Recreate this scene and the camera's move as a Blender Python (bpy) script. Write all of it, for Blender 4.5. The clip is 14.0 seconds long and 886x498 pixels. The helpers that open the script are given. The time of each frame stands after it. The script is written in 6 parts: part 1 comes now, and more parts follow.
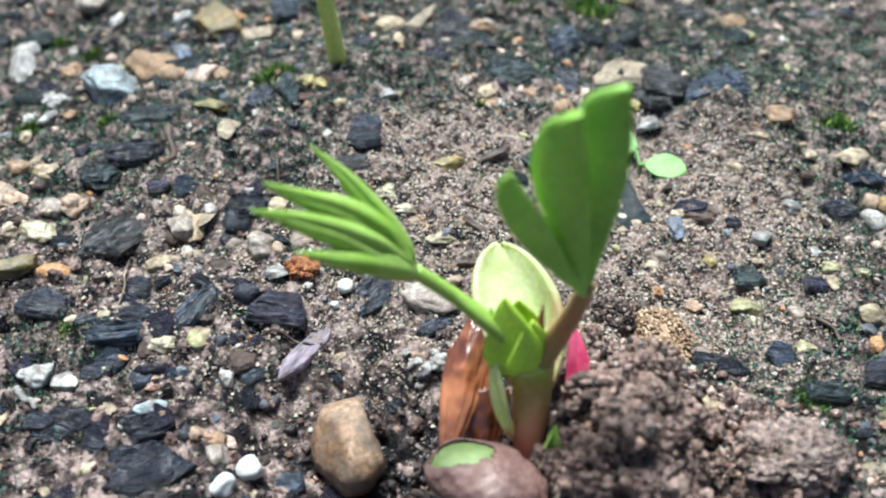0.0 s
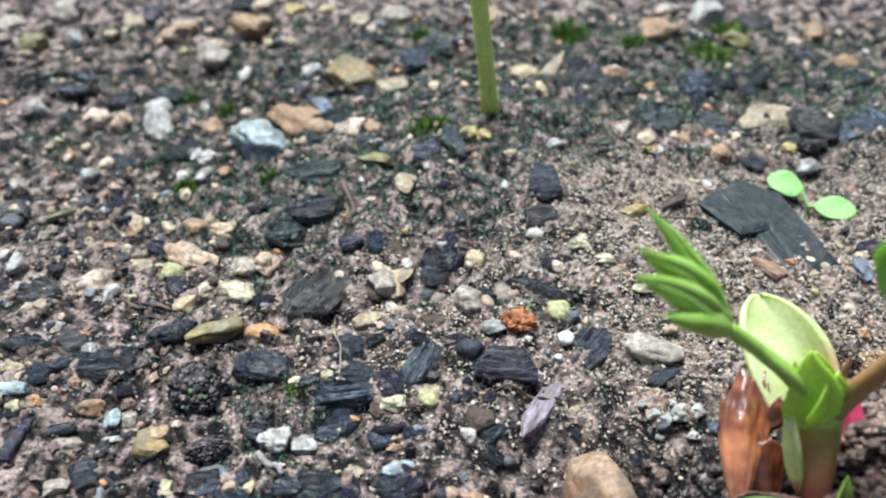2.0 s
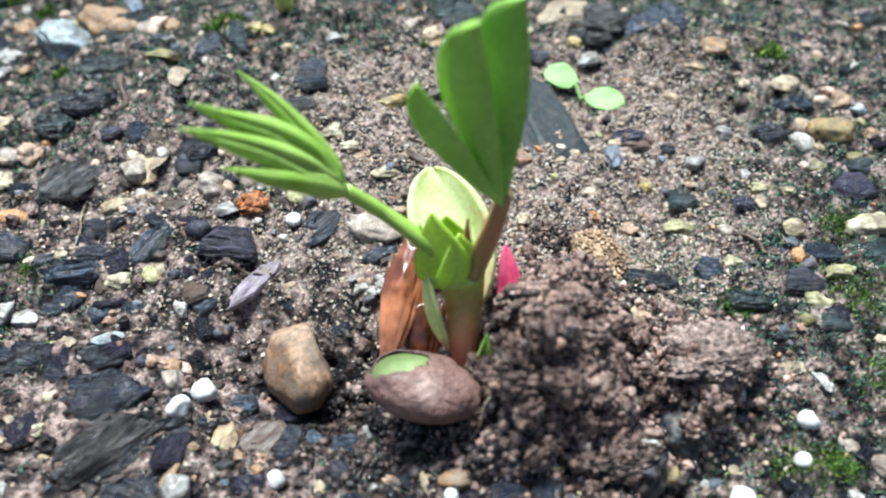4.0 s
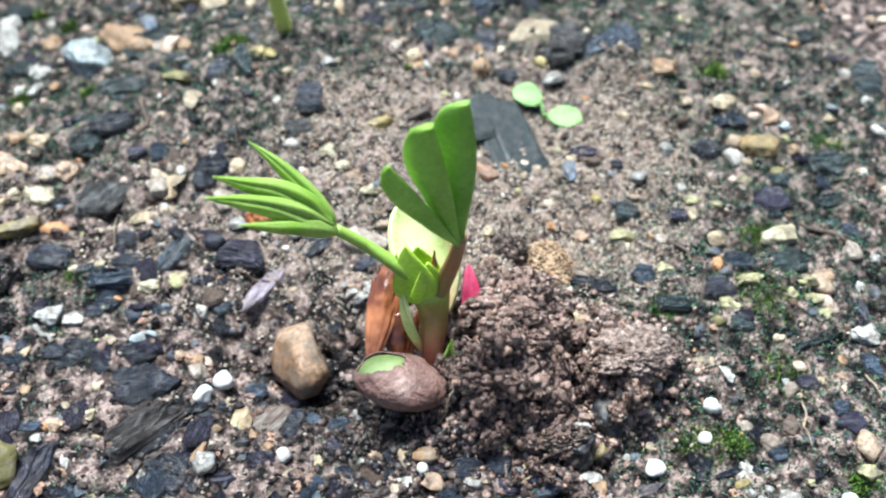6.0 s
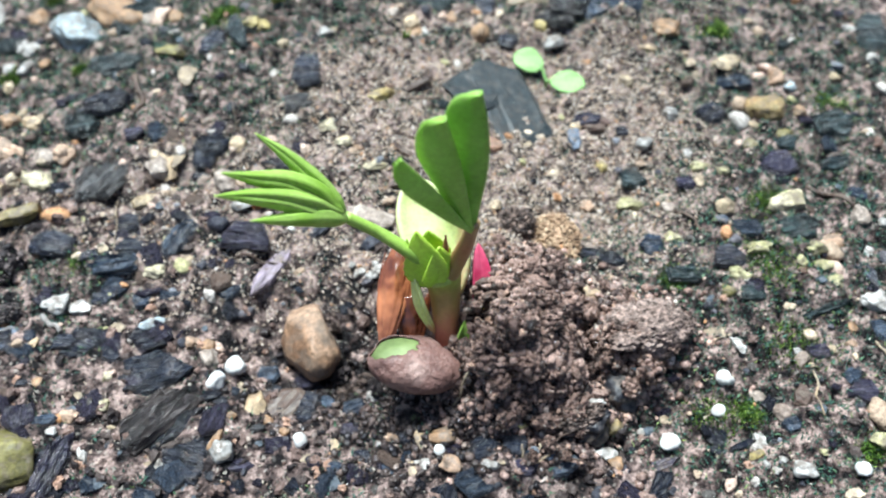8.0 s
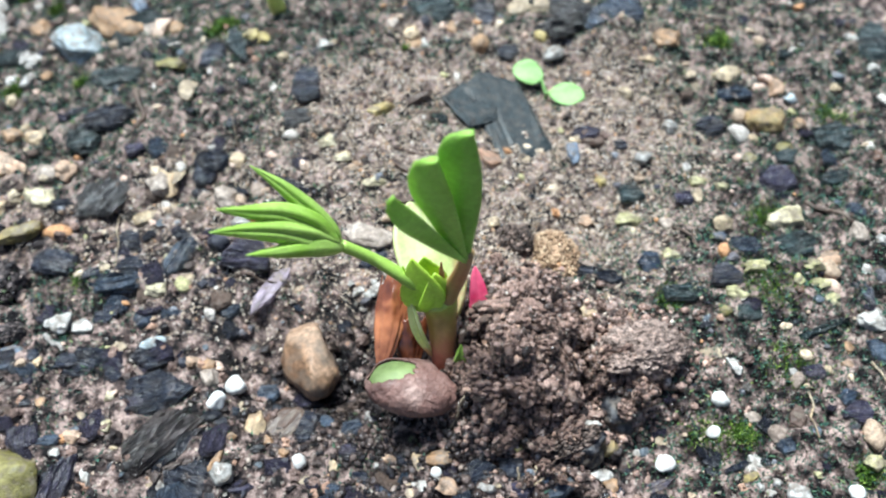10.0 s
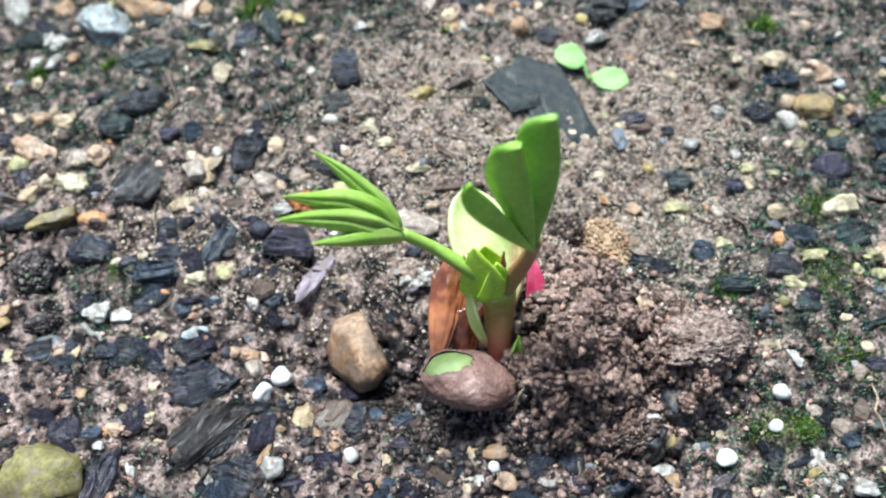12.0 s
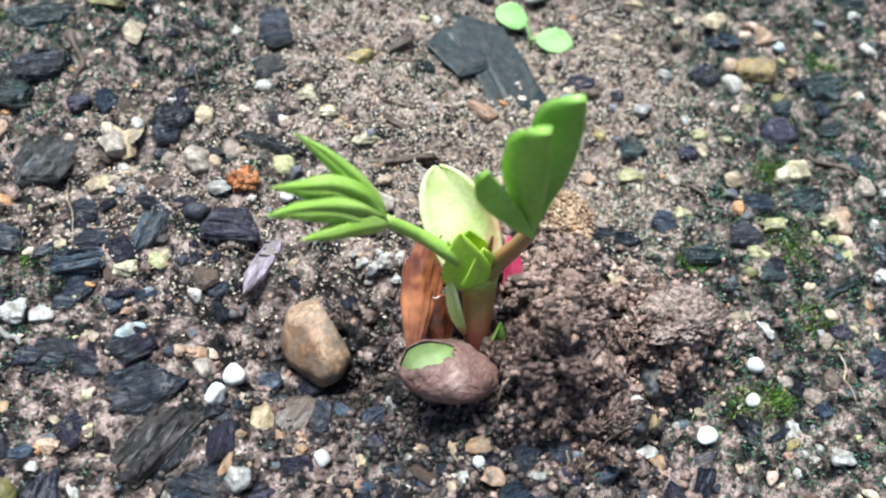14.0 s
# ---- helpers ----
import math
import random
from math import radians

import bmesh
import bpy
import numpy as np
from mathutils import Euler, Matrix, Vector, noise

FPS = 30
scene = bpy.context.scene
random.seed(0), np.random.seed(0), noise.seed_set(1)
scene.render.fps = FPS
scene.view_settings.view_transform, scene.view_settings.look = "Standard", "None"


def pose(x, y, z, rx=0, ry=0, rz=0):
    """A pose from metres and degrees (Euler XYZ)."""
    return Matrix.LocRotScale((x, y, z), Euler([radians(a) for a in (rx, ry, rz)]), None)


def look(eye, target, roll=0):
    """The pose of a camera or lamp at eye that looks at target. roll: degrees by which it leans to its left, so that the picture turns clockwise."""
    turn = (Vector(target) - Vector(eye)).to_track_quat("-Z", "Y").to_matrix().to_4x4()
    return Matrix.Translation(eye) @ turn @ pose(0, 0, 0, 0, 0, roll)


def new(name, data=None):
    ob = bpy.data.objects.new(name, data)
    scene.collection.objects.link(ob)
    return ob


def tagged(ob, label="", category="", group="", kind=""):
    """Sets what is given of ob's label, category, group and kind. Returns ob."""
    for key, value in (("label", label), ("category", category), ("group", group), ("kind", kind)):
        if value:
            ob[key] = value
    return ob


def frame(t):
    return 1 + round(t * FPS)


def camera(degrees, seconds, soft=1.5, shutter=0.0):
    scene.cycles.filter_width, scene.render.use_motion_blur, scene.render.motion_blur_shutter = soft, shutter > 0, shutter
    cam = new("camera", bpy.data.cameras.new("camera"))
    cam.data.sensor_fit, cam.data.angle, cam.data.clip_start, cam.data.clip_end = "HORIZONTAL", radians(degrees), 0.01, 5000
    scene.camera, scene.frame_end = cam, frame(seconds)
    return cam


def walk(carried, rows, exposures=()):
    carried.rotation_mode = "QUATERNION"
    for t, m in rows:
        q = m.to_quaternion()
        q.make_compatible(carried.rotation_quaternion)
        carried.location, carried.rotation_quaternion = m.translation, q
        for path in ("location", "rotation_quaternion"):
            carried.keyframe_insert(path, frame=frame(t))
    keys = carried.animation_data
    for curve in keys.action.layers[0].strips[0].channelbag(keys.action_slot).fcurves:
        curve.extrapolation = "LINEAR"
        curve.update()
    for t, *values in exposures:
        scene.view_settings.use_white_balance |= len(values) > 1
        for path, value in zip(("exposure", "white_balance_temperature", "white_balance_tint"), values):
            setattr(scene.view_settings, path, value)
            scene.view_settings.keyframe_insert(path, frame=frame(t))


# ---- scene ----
cam = camera(52.35, 14.0, soft=2.1)
# All lengths below are in centimetres; CM turns them into metres.
CM = 0.01
PATH = [
    (0, (-1.152, -5.966, 8.853), (-1.432, 3.079, 0.972), 0.03),
    (0.5, (-2.238, -6.156, 8.920), (-2.449, 3.031, 1.202), 0.37),
    (1, (-2.950, -6.186, 8.873), (-3.045, 3.049, 1.211), 0.42),
    (1.5, (-4.250, -6.003, 9.172), (-4.290, 3.298, 1.590), -0.16),
    (2, (-4.483, -5.881, 9.112), (-4.458, 3.451, 1.568), -0.34),
    (2.5, (-3.118, -5.871, 9.030), (-3.149, 3.405, 1.417), -0.90),
    (3, (-1.907, -5.898, 8.644), (-1.963, 3.223, 0.846), -1.11),
    (3.5, (-1.197, -6.119, 8.747), (-1.260, 2.897, 0.828), -1.17),
    (3.7, (-0.737, -6.354, 8.686), (-0.798, 2.556, 0.648), -1.13),
    (5.8, (-0.215, -7.698, 11.287), (-0.338, 0.509, 2.534), -1.24),
    (6, (-0.134, -7.659, 11.248), (-0.234, 0.542, 2.488), -1.48),
    (6.5, (-0.909, -7.633, 11.525), (-0.907, 0.377, 2.589), -1.53),
    (7, (-1.286, -7.329, 11.637), (-1.252, 0.431, 2.484), -1.60),
    (7.5, (-0.910, -7.325, 11.663), (-0.901, 0.339, 2.429), -2.35),
    (8, (-0.391, -7.183, 11.525), (-0.392, 0.457, 2.271), -2.65),
    (8.2, (-0.247, -7.106, 11.690), (-0.286, 0.523, 2.428), -2.92),
    (10.5, (-0.168, -6.758, 12.032), (-0.327, 0.653, 2.595), -3.73),
    (11, (-0.151, -6.811, 12.121), (-0.338, 0.572, 2.662), -3.89),
    (11.5, (-0.671, -6.680, 11.890), (-0.787, 0.663, 2.400), -3.45),
    (12, (-1.089, -6.487, 11.715), (-1.128, 0.819, 2.195), -2.85),
    (12.5, (-1.310, -6.022, 11.589), (-0.958, 0.997, 1.862), -0.50),
    (13, (-1.945, -5.848, 11.344), (-0.741, 1.040, 1.592), 4.93),
    (13.5, (-2.227, -5.523, 11.350), (-0.596, 1.224, 1.561), 7.43),
    (14, (-2.542, -5.432, 11.212), (-0.755, 1.145, 1.336), 8.16),
]
walk(cam, [(t, look(Vector(eye) * CM, Vector(target) * CM, roll)) for t, eye, target, roll in PATH],
     [(0, 1.47), (1, 1.47), (2, 1.40), (3, 1.47), (5.8, 1.68), (7, 1.64), (8, 1.59), (10.5, 1.55), (12.5, 1.53), (14, 1.50)])
# A small close-up lens: sharp at the ground round the seedling.
cam.data.dof.use_dof = True
cam.data.dof.focus_distance = 12.3 * CM
cam.data.dof.aperture_fstop = 22.0

# ---- light: a bright overcast sky ----
world = bpy.data.worlds.new("sky")
scene.world = world
world.use_nodes = True
wn = world.node_tree.nodes
wn.clear()
sky = wn.new("ShaderNodeTexSky")
sky.sky_type, sky.sun_disc = "NISHITA", False
sky.sun_elevation, sky.sun_rotation = radians(71), radians(-25)
sky.air_density, sky.dust_density, sky.ozone_density = 1.0, 1.5, 1.5
back = wn.new("ShaderNodeBackground")
back.inputs["Strength"].default_value = 0.050
wout = wn.new("ShaderNodeOutputWorld")
world.node_tree.links.new(sky.outputs[0], back.inputs[0])
world.node_tree.links.new(back.outputs[0], wout.inputs[0])
sun = new("sun", bpy.data.lights.new("sun", "SUN"))
sun.data.energy, sun.data.angle, sun.data.color = 4.3, radians(22), (0.855, 0.965, 1.0)
sun.matrix_world = look((-0.15, 0.32, 1.0), (0, 0, 0))


# ---- materials ----
def material(name, rough=0.6, spec=0.5):
    m = bpy.data.materials.new(name)
    m.use_nodes = True
    nt = m.node_tree
    b = nt.nodes["Principled BSDF"]
    b.inputs["Roughness"].default_value = rough
    b.inputs["Specular IOR Level"].default_value = spec
    return m, nt, b


def node(nt, kind, **values):
    n = nt.nodes.new("ShaderNode" + kind)
    for key, value in values.items():
        n.inputs[key].default_value = value
    return n


def ramp(nt, fac, stops, constant=False):
    r = nt.nodes.new("ShaderNodeValToRGB")
    if constant:
        r.color_ramp.interpolation = "CONSTANT"
    e = r.color_ramp.elements
    while len(e) < len(stops):
        e.new(0.5)
    for el, (p, c) in zip(e, stops):
        el.position, el.color = p, (*c, 1)
    nt.links.new(fac, r.inputs[0])
    return r.outputs[0]


def mix(nt, fac, a, b, blend="MIX"):
    n = nt.nodes.new("ShaderNodeMix")
    n.data_type, n.blend_type = "RGBA", blend
    for sock, v in ((n.inputs[0], fac), (n.inputs[6], a), (n.inputs[7], b)):
        if isinstance(v, (int, float)):
            sock.default_value = v
        elif isinstance(v, tuple):
            sock.default_value = (*v, 1)
        else:
            nt.links.new(v, sock)
    return n.outputs[2]


def coords(nt, shift=True):
    """Object coordinates in metres, moved by a chance amount for each object."""
    tc = nt.nodes.new("ShaderNodeTexCoord")
    if not shift:
        return tc.outputs["Object"]
    info = nt.nodes.new("ShaderNodeObjectInfo")
    add = nt.nodes.new("ShaderNodeVectorMath")
    nt.links.new(tc.outputs["Object"], add.inputs[0])
    nt.links.new(info.outputs["Random"], add.inputs[1])
    return add.outputs[0]


def noise_tex(nt, vec, scale, detail=4.0, rough=0.6):
    n = node(nt, "TexNoise", Scale=scale, Detail=detail, Roughness=rough)
    nt.links.new(vec, n.inputs["Vector"])
    return n.outputs[0]


def bump(nt, b, height, strength, dist):
    n = node(nt, "Bump", Strength=strength, Distance=dist)
    nt.links.new(height, n.inputs["Height"])
    nt.links.new(n.outputs[0], b.inputs["Normal"])


def stone_mat(name, dark, mid, light, rough=0.55, grain=900.0, patch=180.0, relief=0.5, specks=None, spec=0.5, wet=0.25):
    """Stone: patches of three tones, a fine grain, dirt in the hollows of a noise, and a damp sheen."""
    m, nt, b = material(name, rough, spec)
    v = coords(nt)
    grainy = v
    if name.startswith("slate") or name in ("bark", "lavender", "olive_leaf", "orange_flake"):
        stretch = nt.nodes.new("ShaderNodeVectorMath")
        stretch.operation = "MULTIPLY"
        stretch.inputs[1].default_value = (0.16, 1.3, 1.6)
        nt.links.new(v, stretch.inputs[0])
        grainy = stretch.outputs[0]
    big, fine = noise_tex(nt, grainy, patch, 3), noise_tex(nt, grainy, grain, 5, 0.7)
    b.inputs["Coat Weight"].default_value = wet
    b.inputs["Coat Roughness"].default_value = 0.26
    c = ramp(nt, big, [(0.3, dark), (0.5, mid), (0.72, light)])
    g = ramp(nt, fine, [(0.36, (0.35, 0.34, 0.33) if "clod" in name else (0.30, 0.29, 0.28)), (0.6, (1.02, 1.02, 1.02))])
    c = mix(nt, 0.25 if name == "white" else 0.8, c, g, "MULTIPLY")
    dirt = ramp(nt, noise_tex(nt, v, patch * 2.3, 4, 0.65), [(0.47, (0, 0, 0)), (0.62, (1, 1, 1))])
    amount = 0.2 if name in ("white", "dark_slab") else 0.15 if name.startswith("slate") else 0.0 if "clod" in name else 0.74
    c = mix(nt, mix(nt, dirt, (0, 0, 0), (amount,) * 3), c, (0.115, 0.09, 0.07))
    if specks:
        vor = node(nt, "TexVoronoi", Scale=grain * 0.8)
        nt.links.new(v, vor.inputs["Vector"])
        s = ramp(nt, vor.outputs["Distance"], [(0.16, (1, 1, 1)), (0.24, (0, 0, 0))])
        c = mix(nt, s, c, specks)
    nt.links.new(c, b.inputs["Base Color"])
    r = ramp(nt, big, [(0.35, (rough - 0.15,) * 3), (0.65, (rough + 0.2,) * 3)])
    nt.links.new(r, b.inputs["Roughness"])
    if "clod" in name:
        wet_spots = noise_tex(nt, v, 1300.0, 4, 0.7)
        c = mix(nt, 0.8, c, ramp(nt, wet_spots, [(0.38, (0.10, 0.095, 0.09)), (0.50, (0.85, 0.85, 0.85)), (0.64, (1.7, 1.65, 1.6))]), "MULTIPLY")
        nt.links.new(c, b.inputs["Base Color"])
        nt.links.new(ramp(nt, wet_spots, [(0.40, (0.16,) * 3), (0.56, (0.6,) * 3)]), b.inputs["Roughness"])
        bump(nt, b, wet_spots, 1.0, 0.0006)
    elif name.startswith("slate"):
        split = noise_tex(nt, grainy, 700.0, 6, 0.75)
        c = mix(nt, 0.85, c, ramp(nt, split, [(0.34, (0.45, 0.45, 0.45)), (0.50, (0.95, 0.95, 0.95)), (0.68, (1.9, 1.9, 1.9))]), "MULTIPLY")
        dust = ramp(nt, noise_tex(nt, v, 420.0, 5, 0.75), [(0.58, (0, 0, 0)), (0.70, (0.35,) * 3)])
        c = mix(nt, dust, c, (0.20, 0.165, 0.14))
        nt.links.new(c, b.inputs["Base Color"])
        nt.links.new(ramp(nt, split, [(0.42, (0.12,) * 3), (0.60, (0.38,) * 3)]), b.inputs["Roughness"])
        bump(nt, b, split, 1.0, 0.0008)
    else:
        bump(nt, b, fine, relief, 0.0008 if name.startswith("slate") else 0.0004)
    return m


STONES = {
    "cream": ((0.264, 0.194, 0.114), (0.422, 0.334, 0.220), (0.528, 0.449, 0.317)),
    "cream_lumpy": ((0.246, 0.202, 0.114), (0.440, 0.387, 0.255), (0.581, 0.528, 0.387)),
    "cream_tan": ((0.290, 0.194, 0.114), (0.440, 0.326, 0.202), (0.546, 0.440, 0.308)),
    "yellow": ((0.264, 0.194, 0.070), (0.440, 0.352, 0.141), (0.528, 0.440, 0.229)),
    "yellow_lumpy": ((0.158, 0.150, 0.062), (0.334, 0.308, 0.158), (0.475, 0.449, 0.290)),
    "olive": ((0.106, 0.079, 0.026), (0.229, 0.176, 0.066), (0.317, 0.246, 0.106)),
    "olive_yellow": ((0.088, 0.077, 0.023), (0.176, 0.154, 0.053), (0.255, 0.224, 0.101)),
    "olive_orange": ((0.114, 0.106, 0.044), (0.246, 0.176, 0.079), (0.352, 0.220, 0.106)),
    "pinkwhite": ((0.38, 0.25, 0.18), (0.55, 0.40, 0.31), (0.66, 0.52, 0.42)),
    "pinkgrey": ((0.211, 0.158, 0.123), (0.334, 0.273, 0.229), (0.440, 0.378, 0.326)),
    "orange_pink": ((0.264, 0.158, 0.097), (0.414, 0.273, 0.185), (0.546, 0.405, 0.308)),
    "orange": ((0.176, 0.097, 0.048), (0.299, 0.176, 0.097), (0.405, 0.273, 0.167)),
    "tan": ((0.194, 0.141, 0.088), (0.308, 0.238, 0.158), (0.405, 0.334, 0.238)),
    "white_rough": ((0.282, 0.264, 0.238), (0.405, 0.387, 0.361), (0.510, 0.502, 0.475)),
    "white": ((0.44, 0.42, 0.39), (0.56, 0.55, 0.52), (0.64, 0.63, 0.61)),
    "greywhite": ((0.22, 0.20, 0.18), (0.34, 0.32, 0.30), (0.46, 0.44, 0.41)),
    "clear": ((0.176, 0.167, 0.158), (0.273, 0.264, 0.246), (0.370, 0.361, 0.343)),
    "bluewhite": ((0.176, 0.220, 0.231), (0.319, 0.374, 0.396), (0.462, 0.517, 0.539)),
    "bluegrey": ((0.062, 0.079, 0.106), (0.123, 0.158, 0.211), (0.211, 0.255, 0.317)),
    # slate_black and slate_blue carry some blue sky reflection in their base colour
    "slate_black": ((0.0045, 0.006, 0.011), (0.011, 0.0145, 0.025), (0.030, 0.038, 0.058)),
    "slate_gloss": ((0.004, 0.005, 0.009), (0.012, 0.014, 0.022), (0.044, 0.049, 0.064)),
    "dark_slab": ((0.008, 0.013, 0.015), (0.016, 0.024, 0.027), (0.030, 0.040, 0.044)),
    "slate_dusty": ((0.009, 0.007, 0.008), (0.030, 0.023, 0.023), (0.095, 0.075, 0.068)),
    "slate_grey": ((0.016, 0.016, 0.017), (0.030, 0.030, 0.031), (0.055, 0.054, 0.055)),
    "slate_blue": ((0.009, 0.015, 0.027), (0.024, 0.038, 0.060), (0.056, 0.080, 0.115)),
    "slate_purple": ((0.009, 0.0075, 0.017), (0.024, 0.021, 0.040), (0.060, 0.054, 0.090)),
    "slate_green": ((0.006, 0.012, 0.013), (0.016, 0.030, 0.032), (0.040, 0.060, 0.062)),
    "lavender": ((0.165, 0.128, 0.152), (0.285, 0.232, 0.280), (0.420, 0.352, 0.424)),
    "seed_dark": ((0.018, 0.015, 0.022), (0.035, 0.030, 0.044), (0.08, 0.07, 0.095)),
    "orange_flake": ((0.176, 0.088, 0.053), (0.352, 0.202, 0.132), (0.484, 0.317, 0.229)),
    "olive_leaf": ((0.06, 0.06, 0.025), (0.14, 0.13, 0.055), (0.24, 0.22, 0.11)),
    "bark": ((0.035, 0.020, 0.014), (0.075, 0.045, 0.034), (0.13, 0.085, 0.065)),
    "orange_clod": ((0.20, 0.06, 0.022), (0.42, 0.15, 0.06), (0.56, 0.28, 0.15)),
    "tan_clod": ((0.20, 0.11, 0.05), (0.42, 0.28, 0.14), (0.60, 0.45, 0.27)),
    "pale_clod": ((0.10, 0.070, 0.058), (0.26, 0.188, 0.160), (0.38, 0.29, 0.25)),
    "coal": ((0.005, 0.0055, 0.0075), (0.012, 0.013, 0.018), (0.045, 0.042, 0.044)),
    "dark_clod": ((0.012, 0.0085, 0.007), (0.12, 0.084, 0.070), (0.36, 0.27, 0.23)),
    "blue_clod": ((0.012, 0.0095, 0.0095), (0.062, 0.049, 0.047), (0.20, 0.158, 0.150)),
    "dug_clod": ((0.030, 0.019, 0.015), (0.27, 0.185, 0.150), (0.56, 0.42, 0.355)),
    "cobble": ((0.15, 0.076, 0.042), (0.27, 0.158, 0.094), (0.36, 0.24, 0.165)),
}
SHINE = {"coal": 0.3, "slate_black": 0.26, "slate_gloss": 0.2, "slate_blue": 0.26, "slate_purple": 0.26, "slate_green": 0.34, "slate_grey": 0.5,
         "clear": 0.25, "dug_clod": 0.36, "dark_clod": 0.36, "pale_clod": 0.42, "seed_dark": 0.3, "white": 0.5, "cobble": 0.45}
STONE = {}


def stone_material(key):
    if key not in STONE:
        soft = key in ("white", "clear")
        STONE[key] = stone_mat(key, *STONES[key], rough=SHINE.get(key, 0.55), relief=0.25 if soft else 1.0 if key.startswith("slate") or "clod" in key else 0.7,
                               grain=1500.0 if "clod" in key else 1100.0, patch=120.0 if key == "cobble" else 260.0,
                               spec=0.42 if key.startswith("slate") else 0.2 if "clod" in key else 0.25, wet=0.0 if key == "white" or "clod" in key else 0.06)
    return STONE[key]


def grains_mat(name, stops, rough, spec=0.2, pits=0.42):
    """Loose grains: each one takes its own tone, with a fine mottle."""
    m, nt, b = material(name, rough, spec)
    geo = nt.nodes.new("ShaderNodeNewGeometry")
    c = ramp(nt, geo.outputs["Random Per Island"], stops, True)
    tc = nt.nodes.new("ShaderNodeTexCoord")
    fine = noise_tex(nt, tc.outputs["Object"], 1500.0, 4, 0.7)
    g = ramp(nt, fine, [(0.36, (pits, pits * 0.95, pits * 0.9)), (0.60, (1.15, 1.15, 1.15))])
    c = mix(nt, 0.85, c, g, "MULTIPLY")
    nt.links.new(c, b.inputs["Base Color"])
    bump(nt, b, fine, 1.0, 0.00035)
    return m


def soil_mat():
    m, nt, b = material("damp_soil", 0.6, 0.14)
    v = coords(nt, False)
    big, mid, fine = noise_tex(nt, v, 60.0, 4), noise_tex(nt, v, 330.0, 5, 0.65), noise_tex(nt, v, 1500.0, 4, 0.7)

    def layer(name):
        a = nt.nodes.new("ShaderNodeAttribute")
        a.attribute_name = name
        return a.outputs["Fac"]

    loam = ramp(nt, mid, [(0.43, (0.005, 0.0042, 0.0048)), (0.51, (0.076, 0.053, 0.048)), (0.61, (0.30, 0.220, 0.195))])
    sand = ramp(nt, mid, [(0.32, (0.205, 0.156, 0.127)), (0.43, (0.443, 0.355, 0.292)), (0.62, (0.605, 0.508, 0.435))])
    moss = ramp(nt, mid, [(0.39, (0.005, 0.020, 0.014)), (0.5, (0.034, 0.088, 0.062)), (0.63, (0.124, 0.206, 0.138))])
    # moist dug soil, made near-black to paint shade into gaps between lumps
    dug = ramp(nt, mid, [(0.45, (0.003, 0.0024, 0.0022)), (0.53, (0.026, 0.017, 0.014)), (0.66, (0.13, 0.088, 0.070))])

    def blend(name, lo, hi, under, over):
        add = nt.nodes.new("ShaderNodeMath")
        add.operation = "MULTIPLY_ADD"
        nt.links.new(mid, add.inputs[0])
        add.inputs[1].default_value = 2.2
        nt.links.new(layer(name), add.inputs[2])
        return mix(nt, ramp(nt, add.outputs[0], [(lo, (0, 0, 0)), (hi, (1, 1, 1))]), under, over)

    c = blend("sand", 1.06, 1.28, loam, sand)
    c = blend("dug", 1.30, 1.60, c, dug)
    c = blend("moss", 1.04, 1.28, c, moss)
    # near-black blend: wet humus plus the shade of the hollows, as colour
    c = blend("humus_shade", 1.40, 1.75, c, ramp(nt, mid, [(0.45, (0.003, 0.0026, 0.0028)), (0.56, (0.016, 0.0125, 0.012)), (0.68, (0.085, 0.066, 0.060))]))
    tiny = noise_tex(nt, v, 3600.0, 3, 0.7)
    g = ramp(nt, fine, [(0.36, (0.50, 0.49, 0.48)), (0.50, (0.97, 0.97, 0.97)), (0.64, (1.35, 1.35, 1.35))])
    c = mix(nt, 0.8, c, g, "MULTIPLY")
    c = mix(nt, 0.8, c, ramp(nt, tiny, [(0.36, (0.62, 0.61, 0.60)), (0.50, (1.0, 1.0, 1.0)), (0.66, (1.4, 1.4, 1.4))]), "MULTIPLY")
    c = mix(nt, 0.7, c, ramp(nt, big, [(0.32, (0.68, 0.67, 0.66)), (0.62, (1.12, 1.12, 1.12))]), "MULTIPLY")
    vor = node(nt, "TexVoronoi", Scale=1900.0)
    nt.links.new(v, vor.inputs["Vector"])
    pale = ramp(nt, vor.outputs["Color"], [(0.85, (0, 0, 0)), (0.88, (1, 1, 1))])
    c = mix(nt, mix(nt, pale, (0, 0, 0), (0.35, 0.35, 0.35)), c, (0.46, 0.42, 0.36))
    nt.links.new(c, b.inputs["Base Color"])
    nt.links.new(ramp(nt, noise_tex(nt, v, 700.0, 3), [(0.38, (0.12,) * 3), (0.55, (0.6,) * 3)]), b.inputs["Roughness"])
    bump(nt, b, fine, 1.0, 0.0006)
    return m


